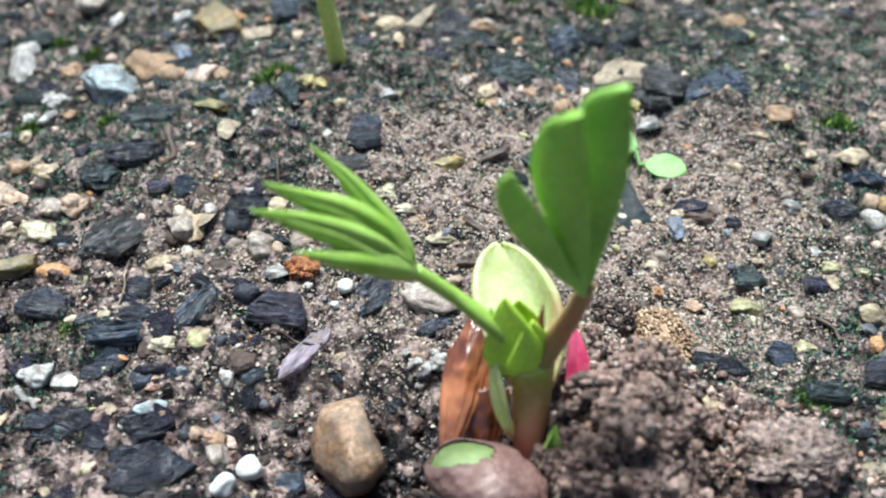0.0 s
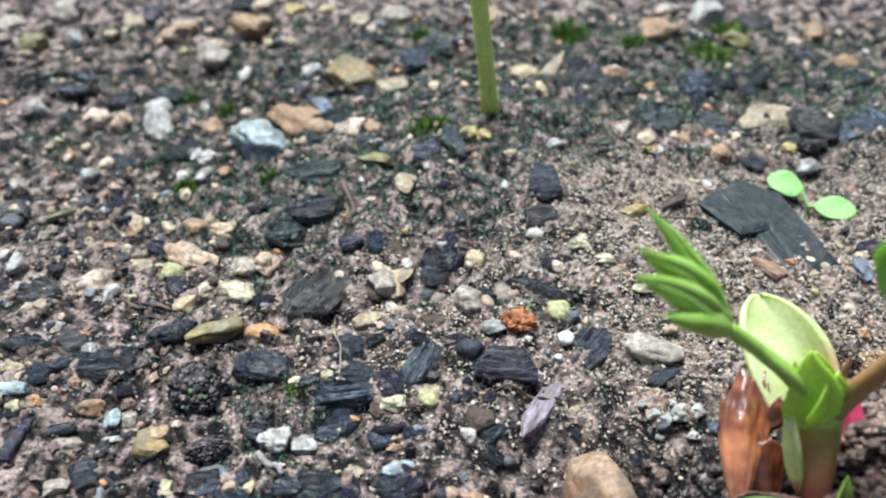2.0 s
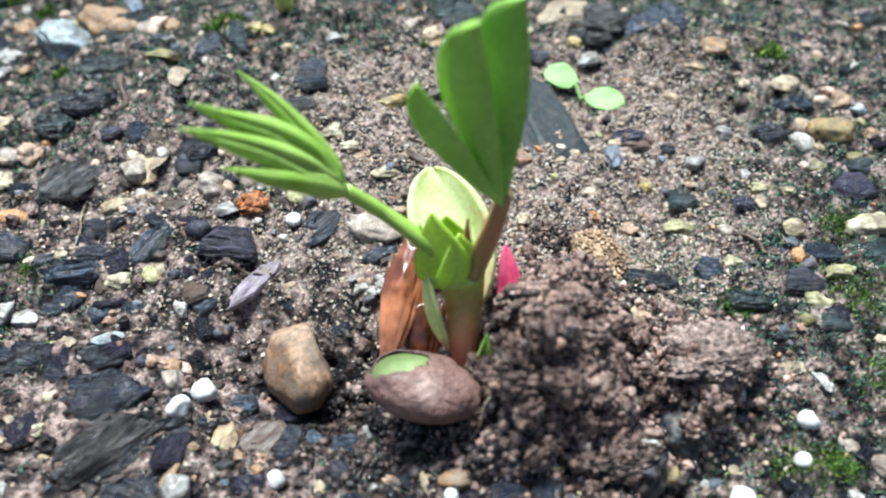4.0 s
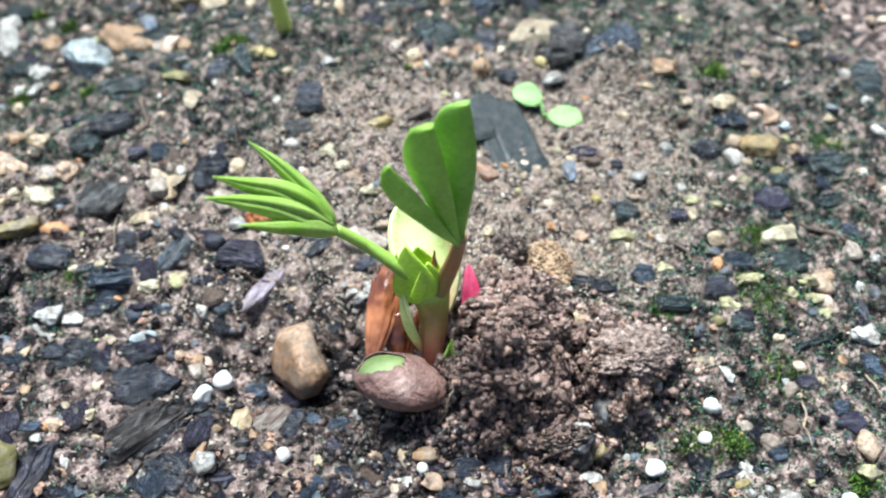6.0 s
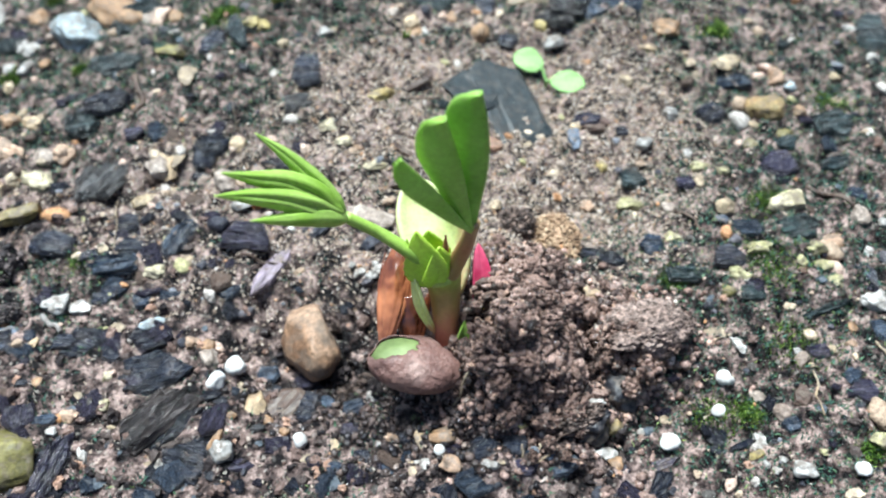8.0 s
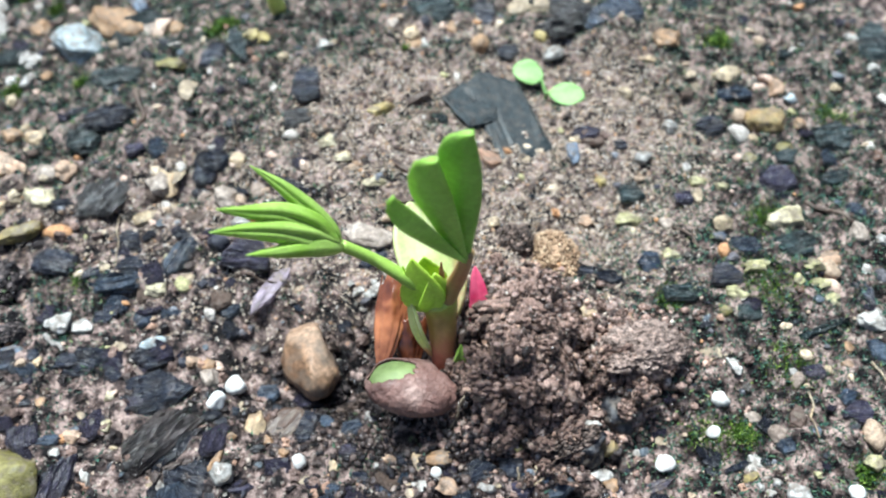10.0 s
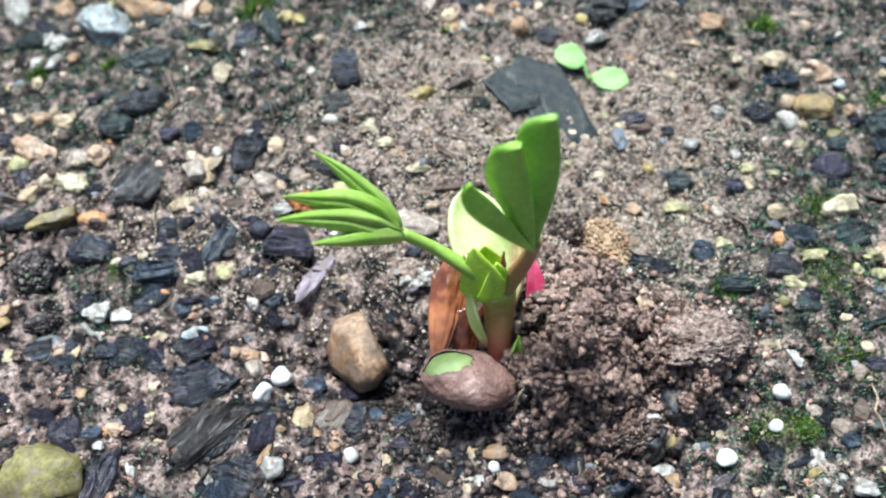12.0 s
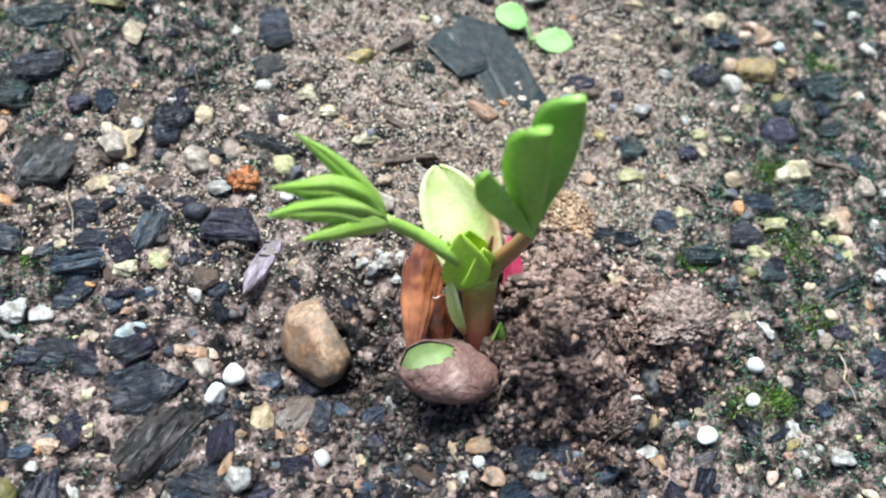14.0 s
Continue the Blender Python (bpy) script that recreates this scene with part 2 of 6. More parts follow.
def leaf_mat(name, base, light, rough=0.42, sub=0.12, spots=None):
    """Living tissue: mottled green, a little light let through, a soft sheen."""
    m, nt, b = material(name, rough, 0.45)
    v = coords(nt)
    c = ramp(nt, noise_tex(nt, v, 160.0, 4), [(0.32, base), (0.68, light)])
    fine = noise_tex(nt, v, 1600.0, 3)
    c = mix(nt, 0.35, c, ramp(nt, fine, [(0.35, (0.6, 0.6, 0.6)), (0.65, (1.1, 1.1, 1.1))]), "MULTIPLY")
    if spots:
        c = mix(nt, ramp(nt, noise_tex(nt, v, 140.0, 3), [(0.50, (0, 0, 0)), (0.64, (1, 1, 1))]), c, spots)
    nt.links.new(c, b.inputs["Base Color"])
    bump(nt, b, fine, 0.25, 0.0002)
    glow = nt.nodes.new("ShaderNodeBsdfTranslucent")
    nt.links.new(mix(nt, 1.0, c, (1.0, 1.0, 0.55), "MULTIPLY"), glow.inputs["Color"])
    both = nt.nodes.new("ShaderNodeMixShader")
    both.inputs[0].default_value = sub
    nt.links.new(b.outputs[0], both.inputs[1])
    nt.links.new(glow.outputs[0], both.inputs[2])
    nt.links.new(both.outputs[0], nt.nodes["Material Output"].inputs["Surface"])
    return m


def fade_mat(name, stops, lo, hi, rough=0.42, sub=0.1):
    """A stem whose colour changes with its height above the soil (cm), with fine lengthwise streaks."""
    m, nt, b = material(name, rough, 0.45)
    geo = nt.nodes.new("ShaderNodeNewGeometry")
    sep = nt.nodes.new("ShaderNodeSeparateXYZ")
    nt.links.new(geo.outputs["Position"], sep.inputs[0])
    rng = node(nt, "MapRange", **{"From Min": lo * CM, "From Max": hi * CM})
    nt.links.new(sep.outputs["Z"], rng.inputs["Value"])
    wob = nt.nodes.new("ShaderNodeMath")
    wob.operation = "MULTIPLY_ADD"
    nt.links.new(noise_tex(nt, coords(nt), 260.0, 3), wob.inputs[0])
    wob.inputs[1].default_value = 0.35
    nt.links.new(rng.outputs[0], wob.inputs[2])
    c = ramp(nt, wob.outputs[0], stops)
    fine = noise_tex(nt, coords(nt), 1300.0, 3)
    c = mix(nt, 0.4, c, ramp(nt, fine, [(0.35, (0.62, 0.6, 0.58)), (0.65, (1.1, 1.1, 1.1))]), "MULTIPLY")
    nt.links.new(c, b.inputs["Base Color"])
    b.inputs["Subsurface Weight"].default_value = sub
    b.inputs["Subsurface Radius"].default_value = (0.5, 0.5, 0.2)
    b.inputs["Subsurface Scale"].default_value = 0.0015
    bump(nt, b, fine, 0.3, 0.0002)
    return m


# ---- ground ----
HILLS = [
    (0.75, 0.35, 1.12, 0.66, 1),
    (0.4, -0.9, 0.4, 0.5, 0.5),
    (2.5, 0.3, 0.45, 0.55, 0.5),
    (-2.2, 0.3, -0.65, 1.2, 0.8),
    (-0.6, -0.1, 0.5, 0.5, 0.35),
    (-3, 7.6, 0.65, 2.3, 2),
    (-11, 9.5, -0.7, 2.3, 2.2),
    (2.4, 3, -0.4, 1, 0.8),
    (4.5, 1.8, 0.25, 1.2, 1),
    (3.6, 8, 0.4, 1.4, 1.2),
    (-6.3, 1, -0.15, 1.5, 1.2),
    (-1.6, 4.6, 0.3, 1.5, 1.5),
    (4.5, 13, -0.4, 2.5, 2),
    (-4.2, 2.6, 0.2, 1, 0.8),
    (-6.2, 5.7, 0.3, 1.2, 1),
    (-3.3, 1.2, -0.15, 0.6, 0.5),
    (2.5, -1.3, -0.22, 1.3, 0.8),
    (-10, 9.5, 0.25, 0.9, 0.9),
    (1.8, 6.6, -0.25, 0.8, 0.6),
    (-1.75, 0.45, -0.30, 0.22, 0.40),
    (0.35, -1.28, -0.40, 0.45, 0.16),
    (1.70, 0.15, -0.45, 0.20, 0.50),
]


def height(x, y):
    """The lie of the soil in centimetres, without its crumbs."""
    return sum(a * np.exp(-(((x - cx) / sx) ** 2 + ((y - cy) / sy) ** 2) / 2) for cx, cy, a, sx, sy in HILLS)


def lattice(x, y, seed):
    """Smooth value noise on a unit lattice, for arrays."""
    r = np.random.RandomState(seed).rand(256, 256)
    xi, yi = np.floor(x).astype(int), np.floor(y).astype(int)
    fx, fy = x - xi, y - yi
    fx, fy = fx * fx * (3 - 2 * fx), fy * fy * (3 - 2 * fy)
    a, b = r[xi % 256, yi % 256], r[(xi + 1) % 256, yi % 256]
    c, d = r[xi % 256, (yi + 1) % 256], r[(xi + 1) % 256, (yi + 1) % 256]
    return (a + (b - a) * fx) * (1 - fy) + (c + (d - c) * fx) * fy - 0.5


def cobbled(x, y, seed):
    """Rounded lumps with sharp creases between them, one to a unit cell."""
    r = np.random.RandomState(seed).rand(128, 128, 3)
    xi, yi = np.floor(x).astype(int), np.floor(y).astype(int)
    best = np.full(np.shape(x), -1.0)
    for dx in (-1, 0, 1):
        for dy in (-1, 0, 1):
            c = r[(xi + dx) % 128, (yi + dy) % 128]
            d2 = (x - xi - dx - c[..., 0]) ** 2 + (y - yi - dy - c[..., 1]) ** 2
            best = np.maximum(best, np.sqrt(np.maximum(0, 1 - d2 / 0.75)) * (0.55 + 0.45 * c[..., 2]))
    return best - 0.5


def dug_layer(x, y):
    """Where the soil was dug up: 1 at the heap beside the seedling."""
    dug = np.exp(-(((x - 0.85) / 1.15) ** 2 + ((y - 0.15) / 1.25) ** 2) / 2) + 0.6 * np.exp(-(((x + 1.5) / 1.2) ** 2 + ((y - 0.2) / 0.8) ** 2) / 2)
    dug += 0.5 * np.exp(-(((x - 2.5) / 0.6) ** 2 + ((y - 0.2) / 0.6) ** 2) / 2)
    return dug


def crumbs(x, y):
    """Roughness of the soil surface, stronger on the dug-up mound."""
    dug = dug_layer(x, y)
    wx, wy = x + 0.35 * lattice(x * 2.3, y * 2.3, 8), y + 0.35 * lattice(x * 2.3, y * 2.3, 9)
    n = 0.20 * lattice(x * 1.7, y * 1.7, 1) + 0.17 * lattice(x * 3.9, y * 3.9, 2) + 0.07 * lattice(x * 17, y * 17, 4)
    n += 0.04 * cobbled(wx * 3.4, wy * 3.4, 21) + 0.03 * cobbled(wx * 8, wy * 8, 22)
    return n + dug * (0.02 + 0.46 * lattice(x * 2.1, y * 2.1, 5) + 0.30 * cobbled(wx * 2.7, wy * 2.7, 23) + 0.19 * cobbled(wx * 6.1, wy * 6.1, 24) + 0.07 * cobbled(x * 13, y * 13, 25) + 0.05 * lattice(x * 31, y * 31, 7))


def blob(x, y, cx, cy, sx, sy):
    return np.exp(-(((x - cx) / sx) ** 2 + ((y - cy) / sy) ** 2) / 2)


def sand_layer(x, y):
    s = 0.5 * blob(x, y, 0.8, 3.2, 1.8, 1.2) + 0.9 * blob(x, y, -1.2, 4.6, 2.3, 1.8) + 0.8 * blob(x, y, 2.5, 3.2, 1.7, 1.6) + 0.5 * blob(x, y, 3.6, -0.6, 1.2, 1.2)
    s += 0.5 * blob(x, y, 5.5, 9.5, 3.5, 2.0) + 0.35 * blob(x, y, -7.5, 7.0, 3.5, 2.5) + 0.45 * blob(x, y, -2.6, 2.0, 1.0, 0.7)
    s -= 0.9 * blob(x, y, -2.4, -1.6, 3.2, 1.0) + 0.5 * blob(x, y, -5.5, -1.0, 3.0, 1.6) + 0.45 * blob(x, y, -2.0, 10.0, 5.0, 1.8) + 0.3 * blob(x, y, -10.0, 8.0, 3.0, 3.0)
    s += 0.5 * blob(x, y, 3.3, 4.4, 1.3, 1.3) + 0.35 * blob(x, y, 4.6, 6.6, 1.6, 1.2) + 0.40 * blob(x, y, -5.4, 3.6, 1.6, 1.4) + 0.35 * blob(x, y, -5.6, 1.1, 1.0, 0.7) + 0.45 * blob(x, y, -1.0, 7.5, 2.6, 1.6) + 0.45 * blob(x, y, 3.0, 6.4, 2.0, 1.5)
    return s - 0.7 * blob(x, y, -0.2, -0.3, 2.2, 1.3) + 0.04 + 0.25 * lattice(x * 0.9, y * 0.9, 11)


def moss_layer(x, y):
    s = 0.9 * blob(x, y, 5.8, 3.0, 2.2, 3.0) + 0.75 * blob(x, y, 5.2, -0.6, 1.5, 1.5) - 0.35 * blob(x, y, 5.6, 7.2, 1.8, 1.6) + 0.75 * blob(x, y, -7.3, 6.6, 1.2, 1.0)
    s += 0.3 * blob(x, y, 4.2, 5.5, 1.5, 1.5) + 0.5 * blob(x, y, -6.6, 1.3, 0.7, 0.9) + 0.9 * blob(x, y, 2.5, 11.4, 5.5, 2.6) + 0.5 * blob(x, y, -4.5, 7.8, 2.0, 1.2) + 0.4 * blob(x, y, -9.0, 13.5, 5.0, 2.5) + 0.45 * blob(x, y, -9.0, 9.5, 2.5, 1.5) + 0.4 * blob(x, y, -6.3, 2.0, 0.5, 0.5) + 0.35 * blob(x, y, -3.8, 9.0, 1.6, 1.0)
    s += 0.75 * blob(x, y, -7.0, 5.6, 0.8, 0.8) - 0.7 * blob(x, y, 3.2, 4.6, 1.2, 1.4) + 0.7 * blob(x, y, -4.4, 6.1, 0.9, 0.7) + 0.3 * blob(x, y, 5.2, 0.4, 1.2, 1.0)
    return s + 0.7 * lattice(x * 1.1, y * 1.1, 12) + 0.4 * lattice(x * 2.6, y * 2.6, 13) + 0.02 + 0.42 * blob(x, y, 6.2, 4.6, 2.0, 4.0) + 0.4 * blob(x, y, -8.0, 7.9, 0.9, 0.7) + 0.35 * blob(x, y, -3.6, 8.2, 1.0, 0.7)


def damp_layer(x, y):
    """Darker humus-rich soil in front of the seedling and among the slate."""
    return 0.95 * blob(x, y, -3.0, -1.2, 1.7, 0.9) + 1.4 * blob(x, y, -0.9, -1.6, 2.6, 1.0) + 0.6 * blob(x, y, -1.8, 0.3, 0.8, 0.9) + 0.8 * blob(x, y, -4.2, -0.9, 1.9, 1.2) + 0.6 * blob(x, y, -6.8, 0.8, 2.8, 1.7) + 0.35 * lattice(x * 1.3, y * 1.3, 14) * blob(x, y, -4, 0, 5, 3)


def humus_shade_layer(x, y):
    """Black wet humus, with shade put into its colour, in the hollows round the seed and along the foot of the heap."""
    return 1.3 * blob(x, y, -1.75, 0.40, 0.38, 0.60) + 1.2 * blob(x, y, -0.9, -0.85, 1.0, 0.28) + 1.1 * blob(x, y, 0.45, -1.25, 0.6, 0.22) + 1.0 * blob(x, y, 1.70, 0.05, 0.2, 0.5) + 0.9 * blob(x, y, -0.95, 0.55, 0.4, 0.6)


def mesh_object(name, verts, tris, mat, label="", category="", kind="", smooth=True, parent=None, group=""):
    """One mesh object from arrays in centimetres."""
    me = bpy.data.meshes.new(name)
    v, f = np.asarray(verts, np.float32) * CM, np.asarray(tris, np.int32)
    n, k = len(f), f.shape[1]
    me.vertices.add(len(v))
    me.vertices.foreach_set("co", v.ravel())
    me.loops.add(n * k)
    me.loops.foreach_set("vertex_index", f.ravel())
    me.polygons.add(n)
    me.polygons.foreach_set("loop_start", np.arange(0, n * k, k, dtype=np.int32))
    me.polygons.foreach_set("use_smooth", np.full(n, smooth))
    me.update(calc_edges=True)
    me.materials.append(mat)
    ob = new(name, me)
    ob.parent = parent
    return tagged(ob, label, category, group, kind)


def axis(lo, hi, step, fine, far):
    """Even steps from lo to hi, finer ones between the two of `fine`, and ever wider ones out to far on both sides."""
    mid = np.concatenate([np.arange(lo, fine[0], step), np.arange(fine[0], fine[1], step * 0.5), np.arange(fine[1], hi + step / 2, step)])
    out = [0.0]
    while out[-1] < far:
        out.append(out[-1] + step * min(1.1 ** len(out), 400))
    out = np.array(out[1:])
    return np.concatenate([(lo - out)[::-1], mid, mid[-1] + out])


gx, gy = axis(-12.0, 8.0, 0.052, (-2.3, 3.4), 400.0), axis(-3.2, 12.0, 0.052, (-1.8, 2.0), 400.0)
X, Y = np.meshgrid(gx, gy)
near = np.exp(-np.maximum(0, np.hypot(X + 2, (Y - 5)) - 30) / 60)
Z = height(X, Y) + crumbs(X, Y) * near
idx = np.arange(X.size).reshape(X.shape)
quads = np.stack([idx[:-1, :-1], idx[:-1, 1:], idx[1:, 1:], idx[1:, :-1]], -1).reshape(-1, 4)
ground = mesh_object("ground", np.stack([X, Y, Z], -1).reshape(-1, 3), quads, soil_mat(), "damp sandy brown garden soil with mossy patches", "soil", "structure")
for layer_name, values in (("sand", sand_layer(X, Y)), ("moss", moss_layer(X, Y)), ("dug", dug_layer(X, Y) + damp_layer(X, Y)), ("humus_shade", humus_shade_layer(X, Y))):
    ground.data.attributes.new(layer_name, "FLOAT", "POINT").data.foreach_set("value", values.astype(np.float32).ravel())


def soil_z(x, y):
    return float(height(np.float64(x), np.float64(y)) + crumbs(np.array([x]), np.array([y]))[0])


# ---- stones ----
def lump(seed, sub=3, facets=0, rough=0.06, boxy=0.0, clumps=0.0):
    """A unit stone: a ball made boxy, cut by chance planes and roughened."""
    rng = random.Random(seed)
    bm = bmesh.new()
    bmesh.ops.create_icosphere(bm, subdivisions=sub, radius=1.0)
    planes = []
    for _ in range(facets):
        d = Vector((rng.gauss(0, 1), rng.gauss(0, 1), rng.gauss(0, 0.7))).normalized()
        planes.append((d, rng.uniform(0.55, 0.85)))
    off = Vector((rng.uniform(0, 50), rng.uniform(0, 50), rng.uniform(0, 50)))
    for v in bm.verts:
        p = v.co.copy()
        if boxy:
            e = 1 - boxy
            p = Vector([math.copysign(abs(c) ** e, c) for c in p])
        for d, k in planes:
            over = p.dot(d) - k
            if over > 0:
                p -= d * over * 0.92
        p *= 1 + rough * noise.noise(p * 1.5 + off) * 2 + rough * 0.7 * noise.noise(p * 4 + off) + rough * 0.35 * noise.noise(p * 10 + off)
        if clumps:
            p *= 1 + clumps * (noise.noise(p * 2.7 + off) + 0.7 * noise.noise(p * 6 + off) + 0.4 * noise.noise(p * 12 + off))
        v.co = p
    return bm


def arrays(bm):
    """The corners and triangles of a bmesh, which is freed."""
    bm.verts.index_update()
    out = np.array([v.co[:] for v in bm.verts]), np.array([[v.index for v in f.verts] for f in bm.faces])
    bm.free()
    return out


SERIAL = [100]


def settle(name, bm, x, y, size, rot, lift, mat, label, category, group, tilt=(0, 0)):
    """Scales a unit stone to its half axes, and lays it on the soil as a thing."""
    m = Matrix.Diagonal((size[0], size[1], size[2], 1))
    for v in bm.verts:
        v.co = (m @ v.co) * CM
    for f in bm.faces:
        f.smooth = True
    me = bpy.data.meshes.new(name)
    bm.to_mesh(me)
    bm.free()
    me.materials.append(mat)
    ob = new(name, me)
    z = soil_z(x, y) + lift
    ob.matrix_world = pose(x * CM, y * CM, z * CM, tilt[0], tilt[1], rot)
    return tagged(ob, label, category, group)


WORDS = {
    "cream": "smooth cream pebble", "cream_lumpy": "lumpy pale cream pebble", "cream_tan": "small tan and cream pebble", "yellow": "bean-shaped yellow pebble",
    "yellow_lumpy": "rough pale yellow pebble", "olive": "long olive-brown pebble", "olive_yellow": "olive-yellow stone", "olive_orange": "mossy olive and orange stone",
    "pinkwhite": "pinkish white pebble", "pinkgrey": "pinkish grey pebble", "orange_pink": "rough orange-pink stone", "orange": "rounded orange-brown pebble",
    "tan": "dull tan pebble", "white_rough": "rough white mineral lump", "greywhite": "pale grey pebble", "clear": "translucent grey quartz pebble",
    "bluewhite": "pale blue-white stone", "bluegrey": "small blue-grey pebble", "slate_black": "damp black slate chip", "slate_gloss": "wet glossy black slate sliver",
    "dark_slab": "broad smooth blue-green slate slab", "slate_dusty": "thick dusty brown-grey slate slab", "slate_grey": "flat dull grey slate slab", "slate_blue": "blue-grey slate chip", "slate_purple": "dark purplish slate chip", "slate_green": "dark greenish slate chip",
    "lavender": "long lavender-grey bark flake", "seed_dark": "long dark purplish seed husk", "bark": "dark brown flake of bark", "orange_flake": "pinkish orange flake of bark", "olive_leaf": "long olive strip of dead leaf", "orange_clod": "crumbly orange brick crumb",
    "coal": "rough black lump of charcoal", "tan_clod": "crumbly tan clod of earth", "pale_clod": "large pale brown clod of earth", "dark_clod": "dark crumbly clod of earth", "blue_clod": "blackish crumbly clod of earth",
}


def next_seed():
    SERIAL[0] += 1
    return SERIAL[0]


def pebble(x, y, length, width, rot, key):
    s = next_seed()
    rng = random.Random(s)
    rough = 0.20 if "lumpy" in key or "rough" in key or key in ("orange_pink", "coal") else 0.11
    bm = lump(s, 4, 8 if rough > 0.15 else 6, rough, 0.14)
    h = (0.12 if key == "tan" else 0.5 if key == "coal" else 0.38) * min(length, width) * rng.uniform(0.85, 1.1)
    settle("pebble", bm, x, y, (length * 0.52, width * 0.53, h), rot, h * (0.35 if key in ("white_rough", "clear", "bluewhite") else 0.10), stone_material(key), WORDS[key] + " bedded in damp soil", "pebble", "pebbles", (rng.uniform(-8, 8), rng.uniform(-8, 8)))


def chip_shape(s):
    """A flat split stone of unit size: sharp-edged outline, layered top."""
    rng = random.Random(s)
    n = rng.choice((5, 6, 6, 7))
    ring = []
    for i in range(n):
        a = 2 * math.pi * (i + rng.uniform(-0.3, 0.3)) / n
        c, q = math.cos(a), math.sin(a)
        k = max(abs(c), abs(q)) ** -0.6
        ring.append(Vector((c * k * rng.uniform(0.85, 1.05), q * k * rng.uniform(0.85, 1.05), 0)))
    bm = bmesh.new()
    layers = 5
    base = [bm.verts.new(p + Vector((0, 0, -1))) for p in ring]
    bm.faces.new(base[::-1])
    low = base
    for j in range(1, layers):
        t = j / (layers - 1)
        shrink = 1.0 - 0.16 * max(0, t - 0.45) / 0.55
        jut = [rng.uniform(-0.035, 0.035) for _ in ring]
        high = [bm.verts.new(p * (shrink + q) + Vector((0, 0, -1 + 2 * t))) for p, q in zip(ring, jut)]
        for i in range(n):
            bm.faces.new((low[i], low[(i + 1) % n], high[(i + 1) % n], high[i]))
        low = high
    bm.faces.new(low)
    bmesh.ops.triangulate(bm, faces=[f for f in bm.faces if len(f.verts) > 4])
    bmesh.ops.subdivide_edges(bm, edges=[e for e in bm.edges if abs(e.verts[0].co.z - e.verts[1].co.z) < 0.3], cuts=3, use_grid_fill=True)
    off = Vector((s * 1.7, s * 0.3, 0))
    for v in bm.verts:
        step = noise.noise(Vector((v.co.x * 1.6, v.co.y * 4.0, 0)) + off)
        if v.co.z > 0.4:
            v.co.z += 0.55 * step + 0.25 * noise.noise(v.co * 5 + off)
        v.co.x += 0.05 * noise.noise(v.co * 3 + off)
        v.co.y += 0.07 * noise.noise(v.co * 3.5 - off)
    bmesh.ops.triangulate(bm, faces=bm.faces)
    return bm


def split_layers(bm, s):
    """Breaks the top of a large chip into long splintered steps along its grain."""
    bmesh.ops.subdivide_edges(bm, edges=[e for e in bm.edges if e.calc_length() > 0.3], cuts=2, use_grid_fill=True)
    off = Vector((s * 0.9, s * 2.3, 0))
    for v in bm.verts:
        if v.co.z > 0.2:
            t = noise.noise(Vector((v.co.x * 1.3, v.co.y * 5.5, 0)) + off) + 0.5 * noise.noise(Vector((v.co.x * 3, v.co.y * 13, 0)) + off)
            v.co.z += 0.75 * (math.floor(t * 4) / 4) + 0.22 * t
    bmesh.ops.triangulate(bm, faces=bm.faces)


def chip(x, y, length, width, rot, key):
    s = next_seed()
    rng = random.Random(s)
    bm = chip_shape(s)
    h = (0.12 if width < 0.42 * length else 0.07) * min(length, width) + 0.025 if key != "dark_slab" else 0.045
    if key == "slate_dusty":
        h = 0.17 * width
    if key.startswith("slate") and length > 0.6:
        split_layers(bm, s)
    name, cat = ("bark_flake", "bark") if key in ("bark", "lavender", "orange_flake") else ("leaf_strip", "dead leaf") if key == "olive_leaf" else ("seed_husk", "husk") if key == "seed_dark" else ("slate_chip", "slate chip")
    ob = settle(name, bm, x, y, (length * 0.55, width * 0.55, h), rot, h * 0.55, stone_material(key), WORDS[key] + " lying on damp soil", cat, name + "s", (rng.uniform(-9, 9), rng.uniform(-9, 9)))
    ob.data.polygons.foreach_set("use_smooth", [False] * len(ob.data.polygons))


def crumbly(seed, sub=4, count=26, lo=0.2, hi=0.46, rough=0.17):
    """A porous clump of soil of about unit size: the outer skin of many crumbs stuck together."""
    r = np.random.RandomState(seed)
    c = r.normal(0, 1, (count, 3))
    c *= (r.uniform(0.35, 0.80, count) / np.linalg.norm(c, axis=1))[:, None]
    q = r.uniform(lo, hi, count)
    bm = bmesh.new()
    bmesh.ops.create_icosphere(bm, subdivisions=sub, radius=1.0)
    off = Vector((seed * 3.1, seed * 1.3, 0))
    for v in bm.verts:
        d = np.array(v.co)
        t = c @ d
        gap = q**2 - ((c**2).sum(1) - t**2)
        far = np.where(gap > 0, t + np.sqrt(np.maximum(gap, 0)), 0.0)
        k = max(0.62, far.max())
        v.co = v.co * k * (1 + rough * (noise.noise(v.co * 5 + off) + 1.0 * noise.noise(v.co * 11 + off) + 0.8 * noise.noise(v.co * 23 + off)))
    return bm


